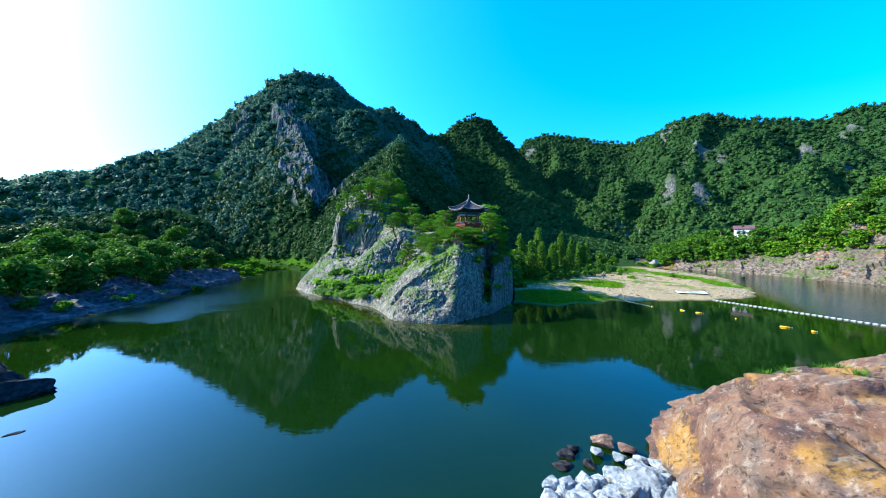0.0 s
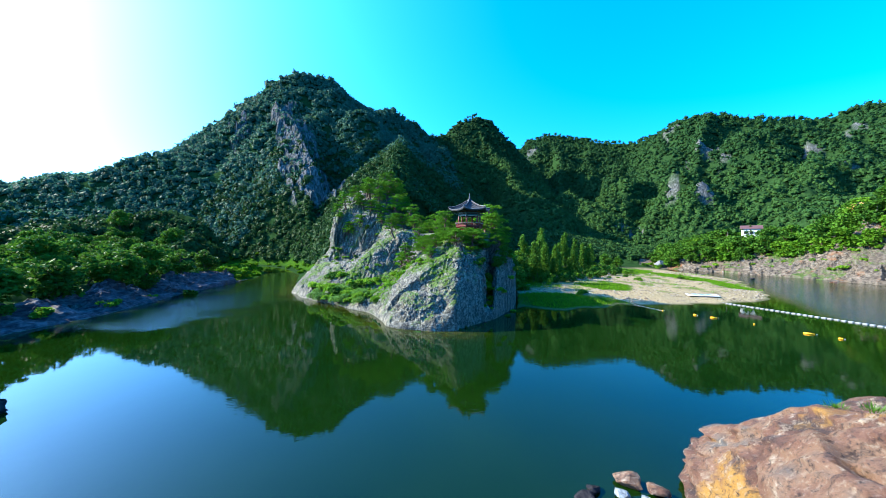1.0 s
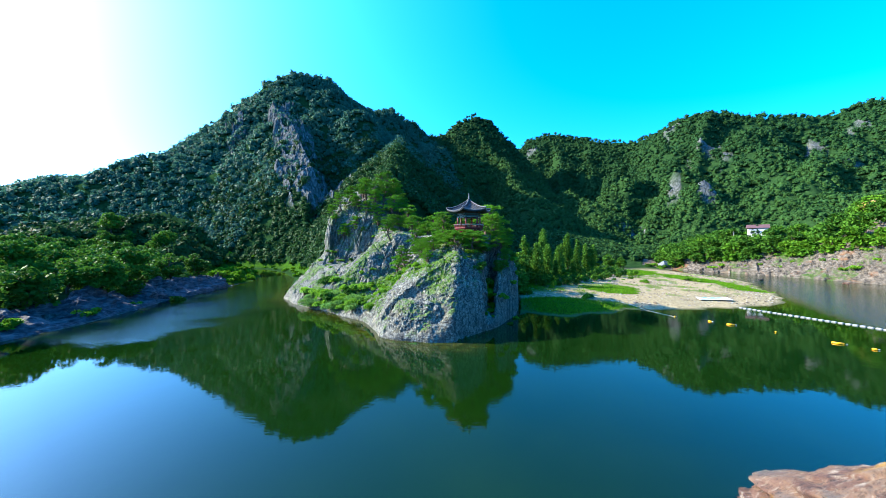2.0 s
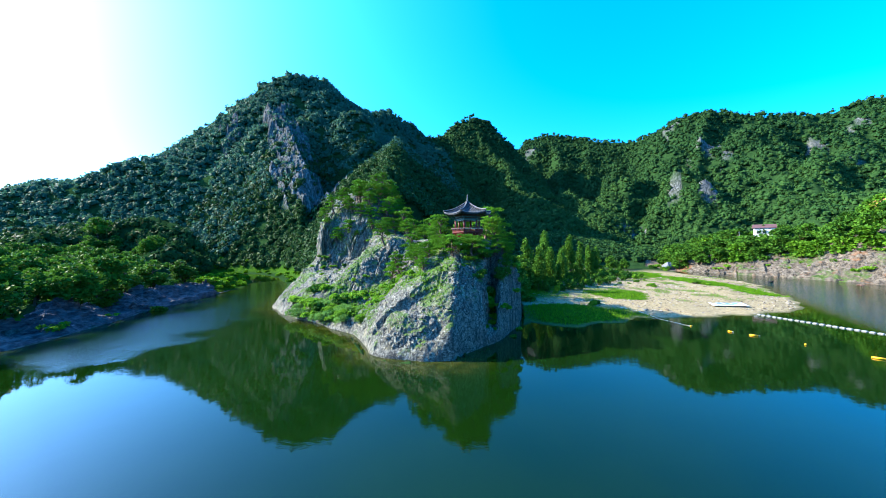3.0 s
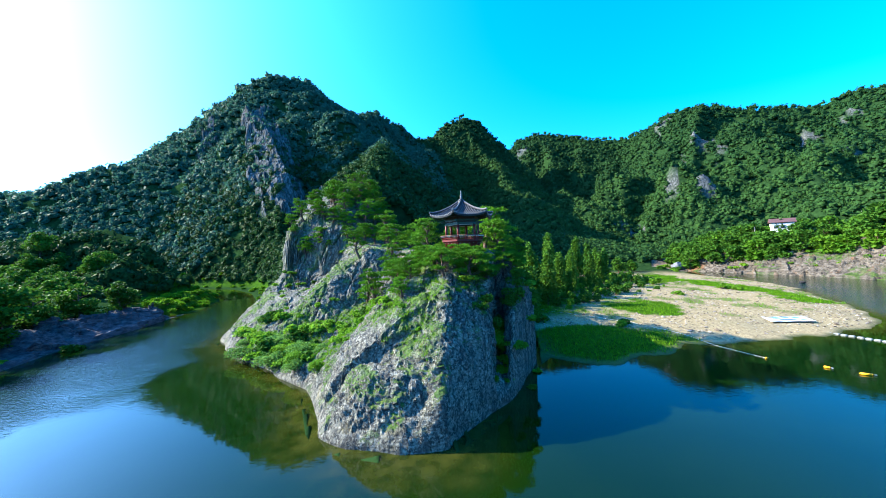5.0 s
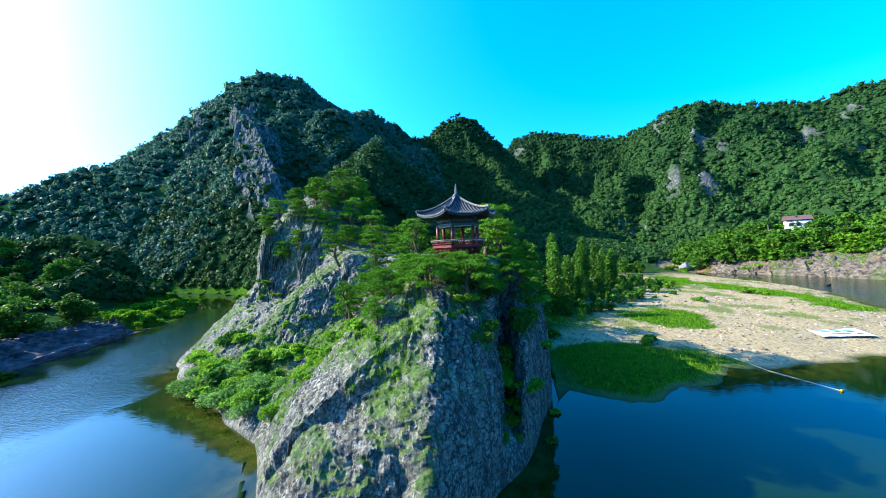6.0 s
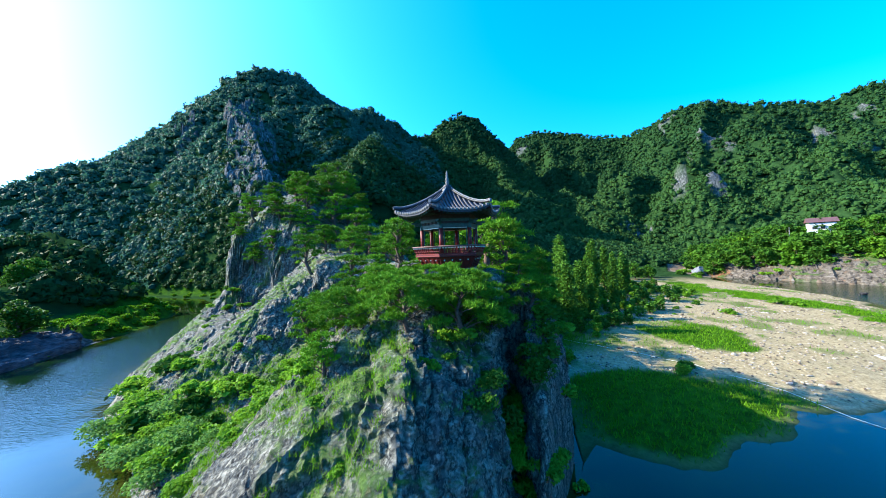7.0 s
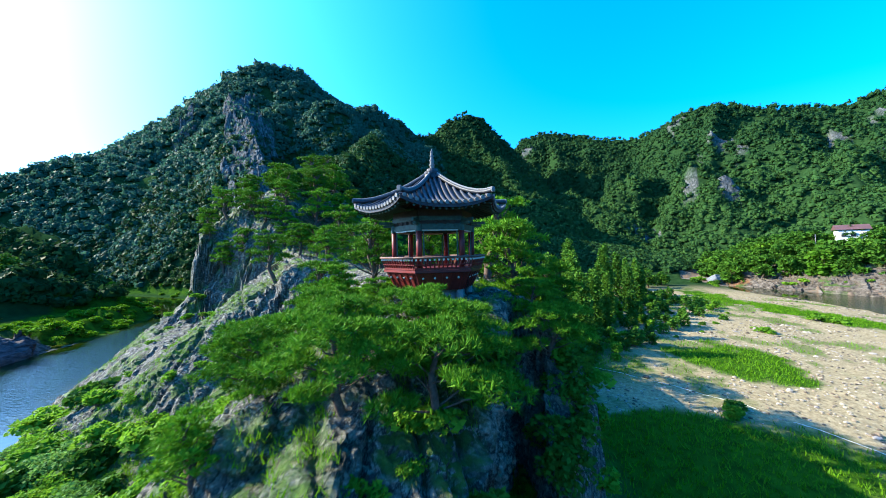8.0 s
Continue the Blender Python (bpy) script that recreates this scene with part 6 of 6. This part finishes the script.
rope([on_ground(x, y, 0.12) for x, y in ((19, 78), (22.5, 75), (25.6, 72), (28.5, 68.2), (30.8, 65), (31.8, 62.5))] + [(32.6 * S, 59.0 * S, 0.06), (33.8 * S, 54.4 * S, 0.06)], "pale rope lying over the sand into the river", 0.022)
# printed sheet on the sand
sheet = empty("banner_sheet", Matrix.Translation((49.3 * S, 67.0 * S, float(ground_at(49.3, 67.0)[0]) + 0.05)) @ Matrix.Rotation(radians(-8), 4, "Z"), "white and pale blue printed sheet lying flat on the sand", "banner")
v = []
for i in range(7):
    for j in range(13):
        x, y = (j / 12 - 0.5) * 7.2 + (i / 6 - 0.5) * 1.4, (i / 6 - 0.5) * 4.4
        v.append((x, y, 0.12 + 0.1 * float(gnoise(x * 0.8, y * 0.8, 2.0))))
mpart("sheet", mesh_np("sheet", v, grid_faces(7, 13), M_WHITE), sheet)
for x, y, w, h in ((-1.5, 0.7, 1.0, 1.1), (0.2, 0.8, 0.9, 0.9), (1.8, 0.7, 1.1, 1.0), (-0.6, -0.9, 2.6, 0.35), (1.9, -0.9, 0.9, 0.35)):
    part("printed_bar", box(bmesh.new(), (w, h, 0.02), Matrix.Translation((x, y, 0.22))), M_BLUE, sheet)

# the house on the bank
def house(x, y, turn, w, d, h, label):
    z = float(ground_at(x, y)[0])
    top = empty("house", pose(x * S, y * S, 17.6, 0, 0, turn), label, "house")
    walls = part("wall", box(bmesh.new(), (w, d, h + 17.6 - z + 1), Matrix.Translation((0, 0, (h - 17.6 + z - 1) / 2))), M_WALLWHITE, top)
    bm = bmesh.new()
    e, r = 0.6, 1.9
    pts = [(-w / 2 - e, -d / 2 - e, h + 0.3), (w / 2 + e, -d / 2 - e, h + 0.3), (w / 2 + e, d / 2 + e, h + 0.3), (-w / 2 - e, d / 2 + e, h + 0.3), (-w / 2 - e, 0, h + 0.3 + r), (w / 2 + e, 0, h + 0.3 + r)]
    vs = [bm.verts.new(p) for p in pts]
    for f in ((0, 1, 5, 4), (2, 3, 4, 5), (0, 4, 3), (1, 2, 5), (3, 2, 1, 0)):
        bm.faces.new([vs[i] for i in f])
    part("roof", bm, M_ROOFRED, top, "dull red gabled roof")
    for i in range(3):
        fx = (i - 1) * w * 0.3
        win = part("window", box(bmesh.new(), (1.4, 0.12, 1.3), Matrix.Translation((fx, -d / 2 - 0.02, h * 0.58)), 0.02), M_PALEPAINT, top)
        part("pane", box(bmesh.new(), (1.2, 0.06, 1.1), Matrix.Translation((fx, -d / 2 - 0.08, h * 0.58))), M_GLASSDARK, win)
    for s in (-1, 1):
        win = part("window", box(bmesh.new(), (0.12, 1.3, 1.2), Matrix.Translation((s * (w / 2 + 0.02), 0, h * 0.58)), 0.02), M_PALEPAINT, top)
        part("pane", box(bmesh.new(), (0.06, 1.1, 1.0), Matrix.Translation((s * (w / 2 + 0.08), 0, h * 0.58))), M_GLASSDARK, win)


house(119.0, 133.5, -40, 7.6, 5.6, 4.4, "white walled house with a dull red roof among trees")


def pole(x, y, h):
    z = float(ground_at(x, y)[0])
    top = empty("utility_pole", pose(x * S, y * S, z - 0.3, 0, 0, 30), "grey concrete utility pole standing among trees", "utility pole", "poles on the bank")
    part("post", rod(bmesh.new(), (0, 0, 0), (0, 0, h), 0.17, 0.11, 10), M_CONCRETE, top)
    part("cross_arm", box(bmesh.new(), (1.6, 0.1, 0.12), Matrix.Translation((0, 0, h - 0.7)), 0.01), M_STEEL, top)


pole(124.0, 116.0, 10.0)
pole(113.0, 137.0, 10.0)

# gravel heap at the head of the east bank
ob = tagged(new("gravel_heap", stone_mesh("gravel_heap", 88, M_GRAVEL, 20, 4, 0.12)), "grey heap of gravel above the rocky bank", "gravel heap")
place(ob, 96.5, 152.0, float(ground_at(96.5, 152.0)[0]) + 0.8, (6.5, 5.0, 5.4), 0.4)

# earth cut and fence above the bank
EX, EY = 127.5, 103.0
EZ = float(ground_at(EX, EY)[0])
ob = tagged(new("earth_bank", stone_mesh("earth_bank", 77, M_SOIL, 9, 4, 0.1)), "bare ochre earth bank cut into the hillside", "earth bank")
place(ob, EX, EY, EZ, (9.0, 5.0, 4.2), radians(-50))
fence = empty("fence", Matrix.Translation((0, 0, 0)), "bright green metal road fence above the earth bank", "fence")
for i in range(12):
    x, y = EX - 6.0 + i * 1.35, EY + 8.5 - i * 1.35
    z = float(ground_at(x, y)[0])
    part("post", box(bmesh.new(), (0.1, 0.1, 1.5), Matrix.Translation((x * S, y * S, z + 0.6)), 0.01), M_GREENPAINT, fence)
    if i:
        for up in (0.55, 0.9, 1.25):
            part("rail", rod(bmesh.new(), (last[0] * S, last[1] * S, last[2] + up), (x * S, y * S, z + up), 0.05, n=6), M_GREENPAINT, fence)
    last = (x, y, z)

# grass rooted on the boulder
hits = [(13.2, 14.6), (14.6, 13.4), (16.2, 13.0), (15.2, 14.4), (17.4, 12.2), (13.8, 12.2), (12.6, 13.2)]
tufts_v = []
for x, y in hits:
    near = np.hypot(bv[:, 0] - x * S, bv[:, 1] - y * S)
    z = bv[near < 0.5][:, 2].max() if (near < 0.5).any() else 5.0
    for _ in range(70):
        a, r, h = g.uniform(0, 6.28), g.uniform(0, 0.4), g.uniform(0.12, 0.32)
        p = np.array([x * S + r * math.cos(a), y * S + r * math.sin(a), z - 0.12])
        w = np.array([math.cos(a + 1.6), math.sin(a + 1.6), 0]) * 0.016
        tufts_v += [p - w, p + w, p + np.array([math.cos(a) * 0.14, math.sin(a) * 0.14, h])]
tagged(new("boulder_grass", mesh_np("boulder_grass", tufts_v, np.arange(len(tufts_v)).reshape(-1, 3), M_LEAF, False)), "tufts of green grass growing on the boulder", "grass", kind="stuff")
